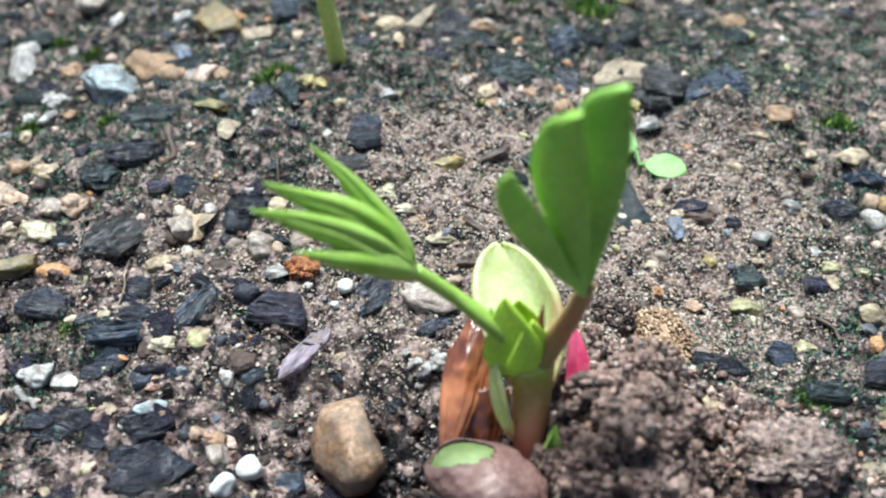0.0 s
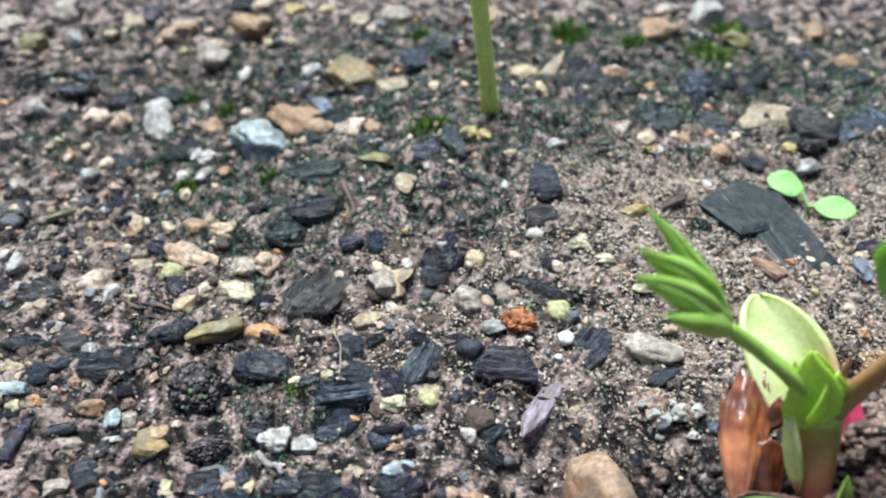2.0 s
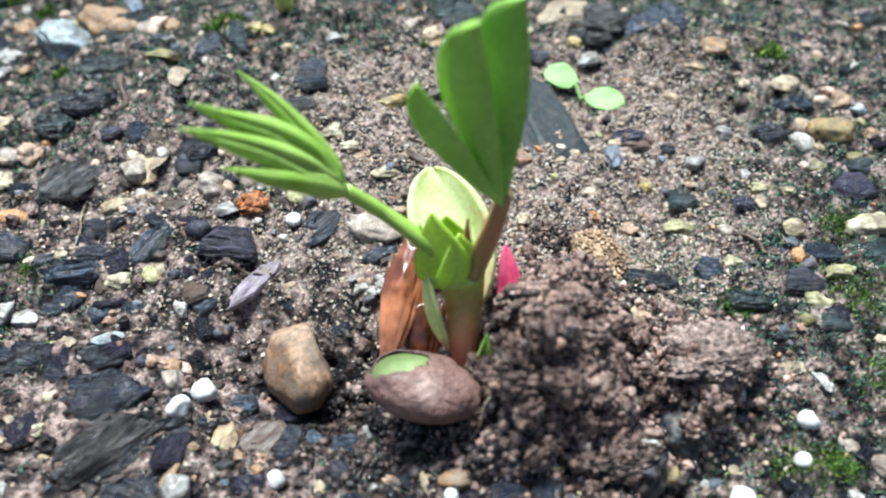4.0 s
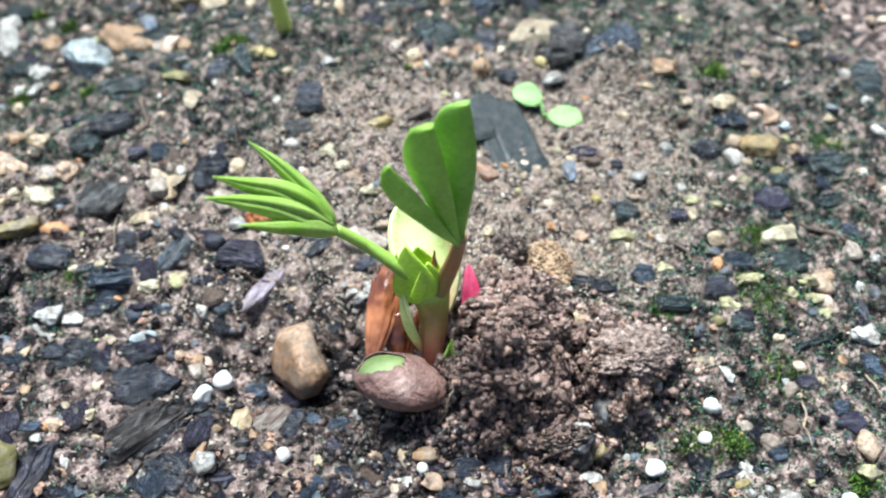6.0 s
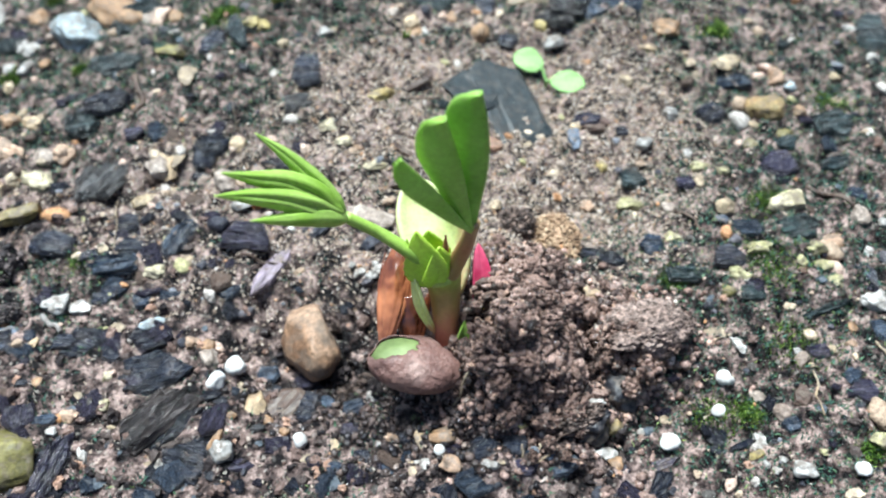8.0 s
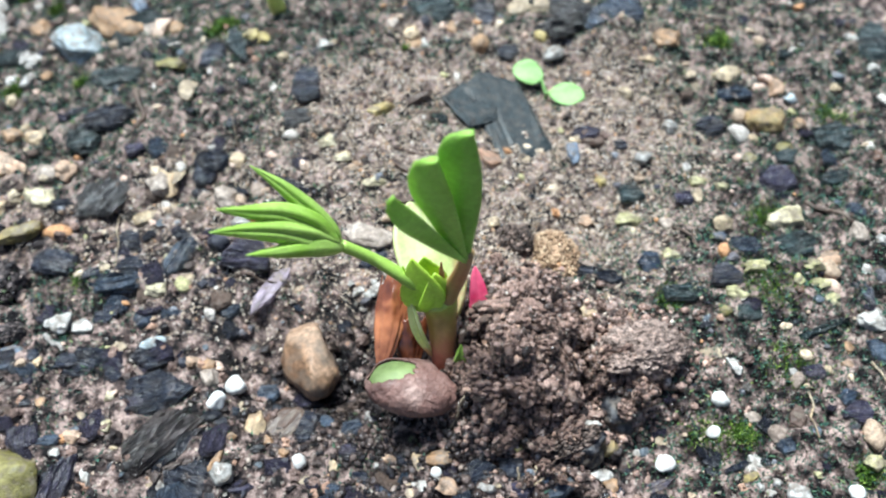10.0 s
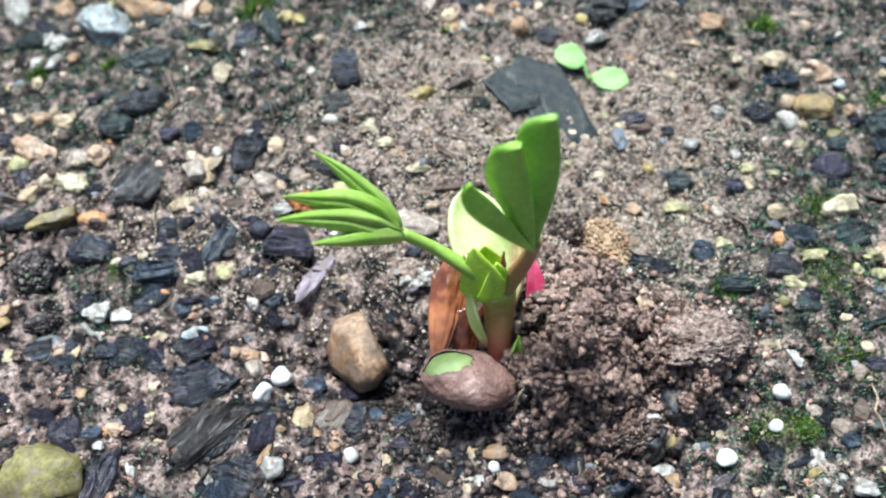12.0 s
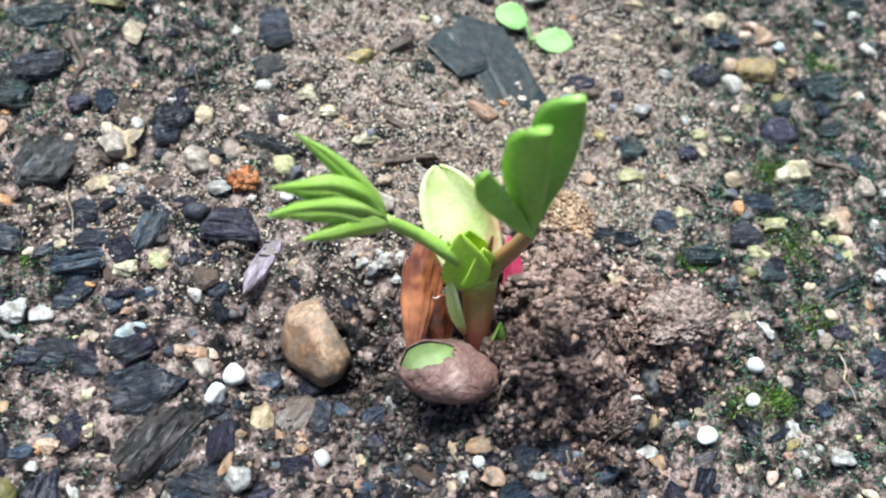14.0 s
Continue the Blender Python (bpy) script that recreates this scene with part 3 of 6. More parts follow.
def cluster(seed, count, lo, hi):
    """A clod of about unit size: many small angular crumbs packed round a dark core, as corners and triangles."""
    r = np.random.RandomState(seed)
    bits = [arrays(lump(900 + i, 1, 2, 0.42, 0.1)) for i in range(8)]
    core = arrays(lump(seed, 2, 3, 0.2, 0.0))
    verts, tris, base = [core[0] * 0.72], [core[1]], len(core[0])
    for i in range(count):
        d = r.normal(0, 1, 3)
        d /= np.linalg.norm(d)
        bulge = 0.80 + 0.22 * noise.noise(Vector(d * 1.8) + Vector((seed, 0, 0)))
        v, f = bits[r.randint(8)]
        turn = np.linalg.qr(r.normal(0, 1, (3, 3)))[0]
        verts.append((v * r.uniform(lo, hi) * r.uniform(0.65, 1.35, 3)) @ turn + d * bulge * r.uniform(0.82, 1.05))
        tris.append(f + base)
        base += len(v)
    return np.concatenate(verts), np.concatenate(tris)


CLOD_TONES = {
    "tan_clod": [(0.0, (0.31, 0.20, 0.125)), (0.3, (0.38, 0.265, 0.17)), (0.6, (0.22, 0.14, 0.088)), (0.85, (0.50, 0.37, 0.25))],
    "dark_clod": [(0.0, (0.06, 0.043, 0.036)), (0.3, (0.14, 0.10, 0.083)), (0.6, (0.025, 0.018, 0.016)), (0.82, (0.25, 0.18, 0.15))],
    "blue_clod": [(0.0, (0.045, 0.037, 0.037)), (0.3, (0.10, 0.080, 0.076)), (0.55, (0.020, 0.017, 0.019)), (0.84, (0.19, 0.15, 0.14)), (0.95, (0.10, 0.13, 0.075))],
}


def clod(x, y, length, width, rot, key):
    n = next_seed()
    if key in ("orange_clod", "pale_clod"):
        flat = key == "orange_clod"
        h = (0.32 if flat else 0.36) * min(length, width)
        settle("soil_clod", crumbly(n, 6, 46 if flat else 34, 0.16 if flat else 0.25, 0.34 if flat else 0.52, 0.17 if flat else 0.11), x, y, (length * 0.58, width * 0.58, h), rot, h * (0.1 if flat else 0.4), stone_material(key), WORDS[key] + " lying on damp soil", "clod", "clods")
        return
    fine = key == "tan_clod"
    v, f = cluster(n, 2600 if fine else 900, 0.022 if fine else 0.03, 0.07 if fine else 0.12)
    h = (0.5 if fine else 0.38) * min(length, width)
    if key not in STONE:
        STONE[key] = grains_mat(key, CLOD_TONES[key], 0.4, 0.2, 0.75 if fine else 0.3)
    ob = mesh_object("soil_clod", v * (length * 0.56, width * 0.56, h), f, STONE[key], WORDS[key] + " beside the seedling", "clod", smooth=True, group="clods")
    ob.matrix_world = pose(x * CM, y * CM, (soil_z(x, y) + h * 0.4) * CM, 0, 0, rot)


def granule(x, y, length, width, rot, key):
    s = next_seed()
    bm = lump(s, 3, 2, 0.10, 0.0)
    r = 0.43 * length
    settle("white_granule", bm, x, y, (r, 0.43 * width, r * 0.85), rot, r * 0.6, stone_material(key), "small round white granule on damp soil", "granule", "white granules")


pebble(-7.52, 4.21, 0.70, 0.49, -11, "cream_lumpy")
pebble(-8.02, 4.33, 0.33, 0.30, -18, "cream")
pebble(-8.32, 4.09, 0.44, 0.42, 25, "cream_tan")
pebble(-7.64, 3.39, 0.98, 0.37, 33, "olive")
pebble(-9.87, 4.71, 0.91, 0.57, 55, "pinkwhite")
pebble(-8.38, 5.10, 1.16, 0.42, -36, "orange_pink")
pebble(-9.14, 5.09, 0.76, 0.40, -14, "tan")
chip(-6.33, 4.18, 1.45, 0.86, 61, "slate_grey")
pebble(-5.51, 3.63, 0.50, 0.32, -5, "cream")
chip(-6.54, 5.85, 0.94, 0.57, 14, "slate_black")
chip(-5.80, 2.27, 0.91, 0.37, 1, "slate_blue")
pebble(-5.14, 2.14, 0.46, 0.30, -7, "cream_lumpy")
chip(-5.56, 2.67, 0.70, 0.42, 6, "slate_black")
chip(-4.77, 2.67, 0.83, 0.41, 65, "slate_blue")
chip(-3.59, 2.51, 0.85, 0.53, -14, "slate_purple")
chip(-3.19, 1.94, 1.12, 0.30, 60, "lavender")
chip(-2.43, 2.95, 0.99, 0.58, 52, "slate_black")
granule(-2.77, 3.01, 0.26, 0.25, 1, "white")
granule(-2.90, 2.72, 0.16, 0.15, 2, "white")
pebble(-1.58, 2.84, 0.90, 0.44, -19, "pinkgrey")
chip(-3.00, 4.04, 1.07, 0.28, -22, "slate_gloss")
clod(-3.38, 3.34, 0.50, 0.42, -1, "orange_clod")
pebble(-3.76, 3.23, 0.36, 0.28, -2, "clear")
pebble(-4.05, 3.78, 0.46, 0.47, 2, "pinkgrey")
chip(-4.47, 4.71, 0.70, 0.47, 14, "slate_black")
pebble(-3.98, 4.64, 0.27, 0.31, -5, "pinkwhite")
chip(-4.62, 4.15, 0.38, 0.29, -41, "slate_black")
pebble(-6.62, 1.57, 0.46, 0.48, 11, "white_rough")
pebble(-6.26, 1.50, 0.36, 0.31, 12, "clear")
pebble(-5.07, 1.14, 0.45, 0.22, 5, "bluewhite")
chip(-5.04, 0.92, 0.64, 0.45, 18, "slate_black")
chip(-2.79, 6.31, 0.55, 1.03, 0, "slate_black")
chip(-2.91, 5.45, 0.58, 0.45, 7, "slate_grey")
pebble(-1.41, 5.64, 0.53, 0.25, 29, "yellow")
pebble(-7.18, 9.38, 1.56, 0.83, -41, "orange")
pebble(-10.26, 10.17, 1.75, 0.61, -75, "greywhite")
pebble(-7.86, 8.70, 1.24, 1.04, 6, "bluewhite")
pebble(-6.85, 10.03, 0.70, 0.35, -48, "bluegrey")
pebble(-6.35, 11.06, 0.82, 1.26, 31, "olive_orange")
pebble(-8.89, 13.60, 1.12, 0.86, -22, "orange")
pebble(-10.44, 13.34, 0.85, 0.78, 17, "orange_pink")
pebble(-9.49, 12.76, 0.48, 0.51, 13, "orange_pink")
pebble(-12.88, 10.56, 0.55, 0.54, -22, "greywhite")
pebble(-11.62, 10.46, 0.55, 0.61, 22, "pinkwhite")
pebble(-10.99, 10.24, 0.46, 0.54, 10, "orange_pink")
chip(-12.27, 11.27, 0.69, 0.50, 7, "slate_black")
chip(-11.33, 11.03, 0.93, 0.52, 2, "slate_black")
pebble(-2.77, 10.85, 0.74, 0.61, 39, "cream_tan")
pebble(-2.25, 10.74, 1.67, 0.43, 69, "tan")
chip(-1.41, 10.31, 0.97, 1.31, 12, "slate_grey")
pebble(-0.82, 11.10, 0.70, 0.61, 27, "orange")
chip(-0.39, 8.89, 0.95, 0.95, 26, "slate_green")
pebble(-0.79, 7.89, 0.37, 0.40, 16, "cream_tan")
pebble(1.80, 9.01, 1.18, 0.87, -4, "tan")
chip(3.25, 8.34, 0.65, 1.37, -59, "slate_blue")
chip(2.35, 8.18, 0.47, 0.71, 13, "slate_blue")
pebble(0.57, 13.43, 1.23, 0.76, -20, "orange")
pebble(4.66, 12.54, 0.65, 0.48, 26, "orange")
chip(-9.13, 2.85, 0.85, 0.59, 8, "slate_black")
chip(-8.34, 3.44, 0.73, 0.43, 24, "slate_black")
chip(-9.77, 3.38, 0.46, 0.50, 18, "slate_grey")
chip(-10.45, 3.33, 0.64, 0.40, 2, "slate_black")
pebble(-10.39, 2.78, 0.33, 0.24, 11, "cream")
pebble(-9.10, 2.13, 0.40, 0.31, 0, "orange")
pebble(-10.18, 2.34, 0.42, 0.22, 1, "bluewhite")
clod(-7.76, 2.39, 0.80, 0.89, -1, "blue_clod")
chip(-7.11, 2.82, 0.55, 0.56, 16, "slate_black")
pebble(-8.17, 1.37, 0.39, 0.48, 39, "olive_orange")
pebble(-8.61, 1.93, 0.24, 0.26, 19, "pinkgrey")
pebble(-8.62, 1.59, 0.45, 0.11, 4, "greywhite")
chip(-8.85, 1.01, 0.37, 0.46, 31, "slate_black")
chip(-7.45, 0.92, 0.50, 0.46, 11, "slate_black")
chip(-6.16, 0.87, 0.58, 0.45, -6, "slate_black")
chip(-5.96, 1.70, 0.37, 0.29, -2, "slate_black")
chip(-5.29, 1.63, 0.30, 0.32, 39, "slate_blue")
pebble(-5.58, 1.10, 0.29, 0.17, -9, "tan")
pebble(-7.94, 5.89, 0.27, 0.33, -17, "tan")
pebble(-9.55, 6.01, 0.30, 0.31, -7, "orange")
pebble(-8.52, 5.89, 0.45, 0.32, -8, "orange")
pebble(-10.36, 5.89, 0.33, 0.37, 13, "tan")
chip(-10.92, 7.29, 0.51, 0.45, 29, "slate_black")
chip(-11.84, 6.69, 0.54, 0.54, 15, "slate_grey")
pebble(-2.01, 4.56, 0.34, 0.18, -1, "cream_tan")
pebble(-1.84, 4.38, 0.26, 0.16, 9, "orange_pink")
pebble(-3.43, 3.95, 0.18, 0.15, -5, "orange_pink")
pebble(-7.15, 11.47, 0.43, 0.54, -5, "clear")
pebble(-6.08, 8.86, 0.45, 0.57, -12, "pinkwhite")
pebble(-12.38, 9.26, 0.25, 0.40, 11, "tan")
pebble(-9.20, 8.73, 0.40, 0.38, 7, "greywhite")
granule(-3.65, 0.36, 0.40, 0.37, 7, "white")
granule(-3.90, 0.05, 0.38, 0.34, 62, "white")
pebble(-3.29, -0.26, 0.59, 0.26, -85, "cream_tan")
granule(-2.56, -1.04, 0.27, 0.26, 2, "white")
granule(-0.57, -1.40, 0.19, 0.18, -9, "white")
pebble(-0.78, -1.53, 0.36, 0.16, -3, "white_rough")
pebble(1.78, -1.45, 0.35, 0.24, 3, "white_rough")
granule(2.69, -1.29, 0.33, 0.32, -2, "white")
granule(3.62, -0.43, 0.34, 0.25, -12, "white")
granule(3.43, -0.90, 0.27, 0.25, -4, "white")
pebble(3.99, -1.32, 0.36, 0.19, -78, "white_rough")
pebble(3.91, 0.08, 0.29, 0.18, -70, "white_rough")
pebble(4.42, -1.86, 0.33, 0.26, -10, "clear")
granule(5.14, -1.94, 0.27, 0.26, -3, "white")
pebble(1.69, -0.75, 0.25, 0.13, -2, "white_rough")
pebble(6.24, 0.79, 0.46, 0.35, -11, "white_rough")
pebble(6.45, 1.79, 0.18, 0.18, -7, "white_rough")
pebble(-3.10, -0.55, 0.19, 0.15, -12, "orange")
chip(-4.70, -0.60, 1.35, 0.62, 48, "slate_dusty")
chip(-4.85, 0.22, 1.15, 0.86, 13, "slate_black")
chip(-4.35, -0.75, 0.95, 0.24, 50, "slate_black")
chip(-4.15, -1.31, 0.76, 0.55, -20, "slate_black")
pebble(-6.78, -1.22, 1.45, 1.15, 15, "olive_yellow")
chip(-2.88, -0.27, 0.73, 0.56, 52, "bark")
pebble(-0.49, -1.17, 0.46, 0.27, -14, "orange")
pebble(1.94, -1.04, 0.34, 0.29, 2, "olive_orange")
clod(1.33, -1.09, 0.95, 0.46, 16, "dark_clod")
pebble(2.07, -0.56, 0.62, 0.55, 18, "coal")
pebble(1.62, -1.08, 0.55, 0.48, 30, "coal")
chip(2.48, -1.62, 0.70, 0.17, 20, "seed_dark")
clod(1.51, 2.43, 0.79, 1.13, 14, "tan_clod")
clod(0.86, 2.66, 0.57, 0.67, 10, "dark_clod")
clod(2.54, 0.13, 1.19, 0.80, 6, "pale_clod")
chip(2.20, 1.96, 0.84, 0.32, -17, "slate_black")
pebble(1.87, 0.99, 0.26, 0.33, 19, "cream_tan")
pebble(2.90, 3.39, 0.41, 0.37, -8, "yellow_lumpy")
pebble(4.35, 2.81, 0.39, 0.29, -7, "cream")
pebble(5.46, 2.88, 0.66, 0.47, 6, "cream_lumpy")
chip(5.49, 2.32, 0.75, 0.49, 11, "slate_green")
pebble(5.75, 5.38, 0.72, 0.62, -0, "olive_orange")
pebble(5.26, 6.54, 0.60, 0.41, 7, "cream")
pebble(4.26, 7.38, 0.60, 0.45, 3, "orange")
chip(3.51, 8.43, 0.76, 1.07, -6, "slate_blue")
pebble(5.90, 2.01, 0.55, 0.33, 10, "orange_pink")
pebble(5.56, 1.79, 0.33, 0.26, 6, "yellow_lumpy")
pebble(5.53, 1.49, 0.41, 0.22, 7, "yellow_lumpy")
pebble(4.62, 1.77, 0.43, 0.28, 6, "yellow_lumpy")
pebble(4.24, 1.32, 0.33, 0.28, -2, "yellow_lumpy")
pebble(3.44, 2.40, 0.31, 0.22, -24, "yellow_lumpy")
chip(3.49, 1.46, 0.79, 0.39, -3, "slate_green")
chip(4.16, 1.70, 0.59, 0.46, -1, "slate_black")
chip(4.41, 0.98, 0.55, 0.33, 4, "slate_green")
pebble(4.23, 3.96, 0.44, 0.21, -0, "yellow_lumpy")
pebble(3.36, 4.56, 0.39, 0.26, -5, "clear")
pebble(5.18, 4.52, 0.30, 0.12, 7, "white_rough")
chip(4.71, 5.26, 0.62, 0.57, 5, "slate_black")
chip(6.91, 4.83, 0.72, 0.75, 11, "slate_green")
pebble(3.23, 6.15, 0.30, 0.29, -1, "cream")
chip(2.53, 5.16, 0.51, 0.48, 3, "bark")
pebble(2.18, 5.10, 0.23, 0.18, 5, "cream_tan")
chip(2.99, 4.92, 0.25, 0.24, 2, "slate_black")
chip(5.56, 3.86, 0.60, 0.61, 10, "slate_purple")
pebble(-2.34, 4.94, 0.37, 0.26, 2, "cream_lumpy")
pebble(-1.53, 3.98, 0.44, 0.24, 8, "cream_lumpy")
pebble(-2.06, 4.42, 0.33, 0.18, 4, "cream_lumpy")
chip(6.31, 1.35, 0.66, 0.30, -72, "slate_black")
pebble(3.61, 0.33, 0.62, 0.23, 6, "tan")
pebble(-8.07, 5.85, 0.50, 0.33, -9, "cream_tan")
pebble(-0.78, 7.71, 0.35, 0.35, 15, "orange")
pebble(-0.56, 7.67, 0.23, 0.35, 18, "white_rough")
chip(0.95, 5.56, 2.30, 1.12, -73, "dark_slab")
chip(0.53, 4.56, 0.61, 0.27, -36, "orange_flake")
chip(-4.48, 4.74, 0.65, 0.53, 9, "slate_black")
pebble(-3.95, 4.65, 0.33, 0.30, 8, "cream_tan")
chip(-5.76, 2.28, 0.81, 0.36, -4, "slate_blue")
pebble(0.02, -0.11, 0.25, 0.14, -35, "orange")
chip(-6.05, 0.94, 0.73, 0.42, -10, "slate_black")
chip(-5.57, 0.70, 0.50, 0.41, -16, "slate_black")
chip(-1.52, 2.42, 0.56, 0.25, 32, "slate_black")
chip(2.28, 8.11, 1.10, 0.71, 28, "slate_grey")
pebble(4.62, 6.40, 0.45, 0.31, 4, "tan")
pebble(3.83, 6.99, 0.47, 0.18, 1, "cream_tan")
chip(0.64, 8.75, 0.59, 0.85, -8, "slate_black")
pebble(-8.99, 9.66, 0.56, 0.52, -14, "orange")
pebble(-8.89, 8.51, 0.42, 0.40, -7, "white_rough")
pebble(-8.48, 7.99, 0.24, 0.30, -7, "orange")
pebble(-8.83, 7.87, 0.29, 0.49, -14, "clear")
pebble(-9.06, 7.30, 0.25, 0.35, 12, "cream")
pebble(-8.35, 6.10, 0.20, 0.35, -8, "cream")
chip(-6.97, 5.46, 0.63, 0.66, 13, "slate_green")
chip(-6.64, 7.18, 1.01, 0.63, 20, "slate_green")
chip(-5.87, 5.02, 0.41, 0.39, 5, "slate_purple")
chip(-7.32, 6.37, 0.55, 0.15, 25, "slate_black")
pebble(-7.17, 4.73, 0.41, 0.47, 1, "orange_pink")
pebble(-5.02, 4.56, 0.26, 0.68, -1, "tan")
pebble(-5.37, 4.29, 0.41, 0.67, 10, "pinkgrey")
chip(-5.83, 3.20, 0.49, 0.54, -10, "slate_black")
pebble(-3.72, 7.65, 0.31, 0.28, 13, "yellow")
pebble(-3.27, 7.02, 0.22, 0.25, 20, "cream")
chip(-4.23, 7.58, 0.43, 1.01, 19, "slate_green")
pebble(-5.66, 7.34, 0.67, 0.31, -10, "olive_yellow")
chip(-6.88, 2.72, 0.58, 0.47, -19, "slate_black")
chip(-5.84, 1.82, 0.33, 0.31, 14, "slate_black")
pebble(-5.59, 0.25, 0.17, 0.19, 3, "cream_lumpy")
chip(-3.22, 0.33, 0.37, 0.34, 10, "slate_blue")
pebble(-4.36, 0.77, 0.23, 0.22, -6, "orange_pink")
pebble(-4.10, 0.69, 0.27, 0.20, 20, "orange")
pebble(-4.07, 0.47, 0.30, 0.38, 20, "pinkgrey")
pebble(-3.56, 0.07, 0.22, 0.21, -15, "tan")
pebble(-3.59, -0.58, 0.17, 0.12, 5, "orange")
pebble(-3.76, -0.98, 0.21, 0.38, -16, "orange")
pebble(-3.59, -1.24, 0.34, 0.35, -9, "clear")
pebble(-3.32, -0.99, 0.16, 0.17, 3, "pinkgrey")
chip(-3.38, -1.41, 0.40, 0.20, 10, "slate_purple")
chip(-2.54, -0.37, 0.33, 0.59, -7, "slate_black")
chip(-3.23, -0.73, 0.27, 0.15, 13, "slate_grey")
chip(-6.30, -0.55, 0.35, 0.19, 5, "slate_blue")
pebble(-5.99, -0.43, 0.27, 0.25, -20, "orange_pink")
pebble(-5.99, -0.08, 0.22, 0.21, -16, "tan")
pebble(-6.58, 0.15, 0.19, 0.22, -8, "orange")
pebble(-5.51, -0.31, 0.21, 0.21, -3, "cream_lumpy")
pebble(-5.35, -0.63, 0.15, 0.10, -19, "cream")
pebble(-5.58, -1.18, 0.13, 0.25, 18, "white_rough")
pebble(-4.52, -1.29, 0.18, 0.21, -11, "clear")
pebble(-4.72, -1.31, 0.16, 0.14, 15, "tan")
chip(-6.09, -1.20, 0.26, 0.54, -15, "slate_black")
pebble(-6.12, -0.78, 0.17, 0.15, 8, "clear")
pebble(-7.36, 1.11, 0.36, 0.27, 11, "bluegrey")
chip(-6.98, 1.04, 0.27, 0.24, -17, "slate_blue")
pebble(-0.84, -1.16, 0.16, 0.31, 15, "cream_tan")
chip(-1.05, -1.08, 0.20, 0.20, 4, "slate_black")
pebble(-1.25, -1.03, 0.21, 0.15, -10, "orange_pink")
pebble(-1.44, -1.16, 0.09, 0.10, -6, "white_rough")
pebble(-2.07, -1.13, 0.16, 0.24, 17, "cream_tan")
chip(-2.25, -0.25, 0.23, 0.26, 20, "slate_blue")
chip(-1.84, -0.49, 0.39, 0.34, 20, "slate_blue")
chip(-2.46, 0.09, 0.28, 0.25, 11, "slate_blue")
pebble(-2.15, -0.23, 0.08, 0.11, -17, "cream")
chip(0.07, -1.49, 0.50, 0.47, 30, "slate_black")
chip(0.47, -1.42, 0.36, 0.34, -7, "slate_black")
chip(0.54, -1.54, 0.28, 0.17, 14, "slate_blue")
pebble(0.74, -1.47, 0.13, 0.14, 7, "bluegrey")
pebble(0.82, -1.40, 0.08, 0.10, 7, "cream")
pebble(0.95, -1.55, 0.22, 0.14, 18, "bluegrey")
pebble(1.17, -1.55, 0.20, 0.14, 2, "orange")
pebble(-0.37, -1.64, 0.36, 0.26, -20, "orange_pink")
pebble(0.13, -1.76, 0.25, 0.14, -20, "white_rough")
pebble(0.27, -1.71, 0.09, 0.10, -4, "cream")
chip(1.12, -1.70, 0.41, 0.24, 10, "slate_blue")
chip(0.60, -1.73, 0.34, 0.25, 2, "slate_purple")
chip(-2.04, -1.54, 0.25, 0.19, -6, "slate_blue")
chip(-1.28, -1.53, 0.25, 0.26, -16, "slate_blue")
pebble(-0.96, -1.58, 0.12, 0.28, 10, "cream_tan")
pebble(-1.33, -1.38, 0.26, 0.11, -11, "tan")
pebble(0.60, -1.16, 0.16, 0.14, 20, "olive_yellow")
pebble(-1.05, -0.67, 0.33, 0.34, -5, "pinkgrey")
pebble(-1.54, -0.28, 0.26, 0.23, 20, "greywhite")
pebble(-2.42, -1.36, 0.24, 0.16, -5, "tan")
chip(-1.65, -1.35, 0.29, 0.23, -15, "slate_black")
chip(-1.85, -0.89, 0.28, 0.22, -20, "slate_purple")
pebble(-2.81, -0.84, 0.17, 0.15, 2, "orange")
chip(3.06, 2.22, 0.38, 0.42, -9, "slate_blue")
pebble(5.74, 1.23, 0.28, 0.29, 8, "yellow_lumpy")
pebble(5.22, 1.50, 0.23, 0.21, 1, "yellow_lumpy")
pebble(3.96, 1.03, 0.26, 0.22, 1, "olive_yellow")
pebble(1.89, -1.62, 0.27, 0.26, 6, "orange")
pebble(4.16, -1.69, 0.16, 0.14, -12, "clear")
pebble(4.05, -1.82, 0.14, 0.12, -20, "white_rough")
pebble(5.56, -1.51, 0.33, 0.30, -4, "yellow_lumpy")
pebble(4.71, -1.62, 0.13, 0.12, 8, "yellow_lumpy")
chip(4.41, -1.17, 0.27, 0.24, 9, "slate_blue")
pebble(3.91, -1.74, 0.12, 0.14, 12, "clear")
pebble(2.34, -1.07, 0.16, 0.12, -1, "white_rough")
pebble(2.69, -0.95, 0.18, 0.15, -13, "tan")
pebble(5.77, 0.39, 0.15, 0.19, -2, "orange")
pebble(5.64, 0.08, 0.27, 0.14, 10, "orange_pink")
pebble(5.32, -0.02, 0.14, 0.14, -10, "cream")
pebble(5.12, 0.22, 0.13, 0.13, -12, "clear")
pebble(4.78, -0.04, 0.14, 0.14, 8, "clear")
chip(6.20, 0.28, 0.27, 0.44, 16, "slate_blue")
chip(5.46, 0.70, 0.96, 0.17, 22, "slate_green")
chip(5.10, -0.06, 0.35, 0.31, 3, "slate_purple")
chip(3.68, -1.43, 0.42, 0.13, 20, "slate_black")
pebble(3.83, -1.56, 0.33, 0.13, 22, "olive")
pebble(1.86, 0.39, 0.15, 0.18, 19, "pinkgrey")
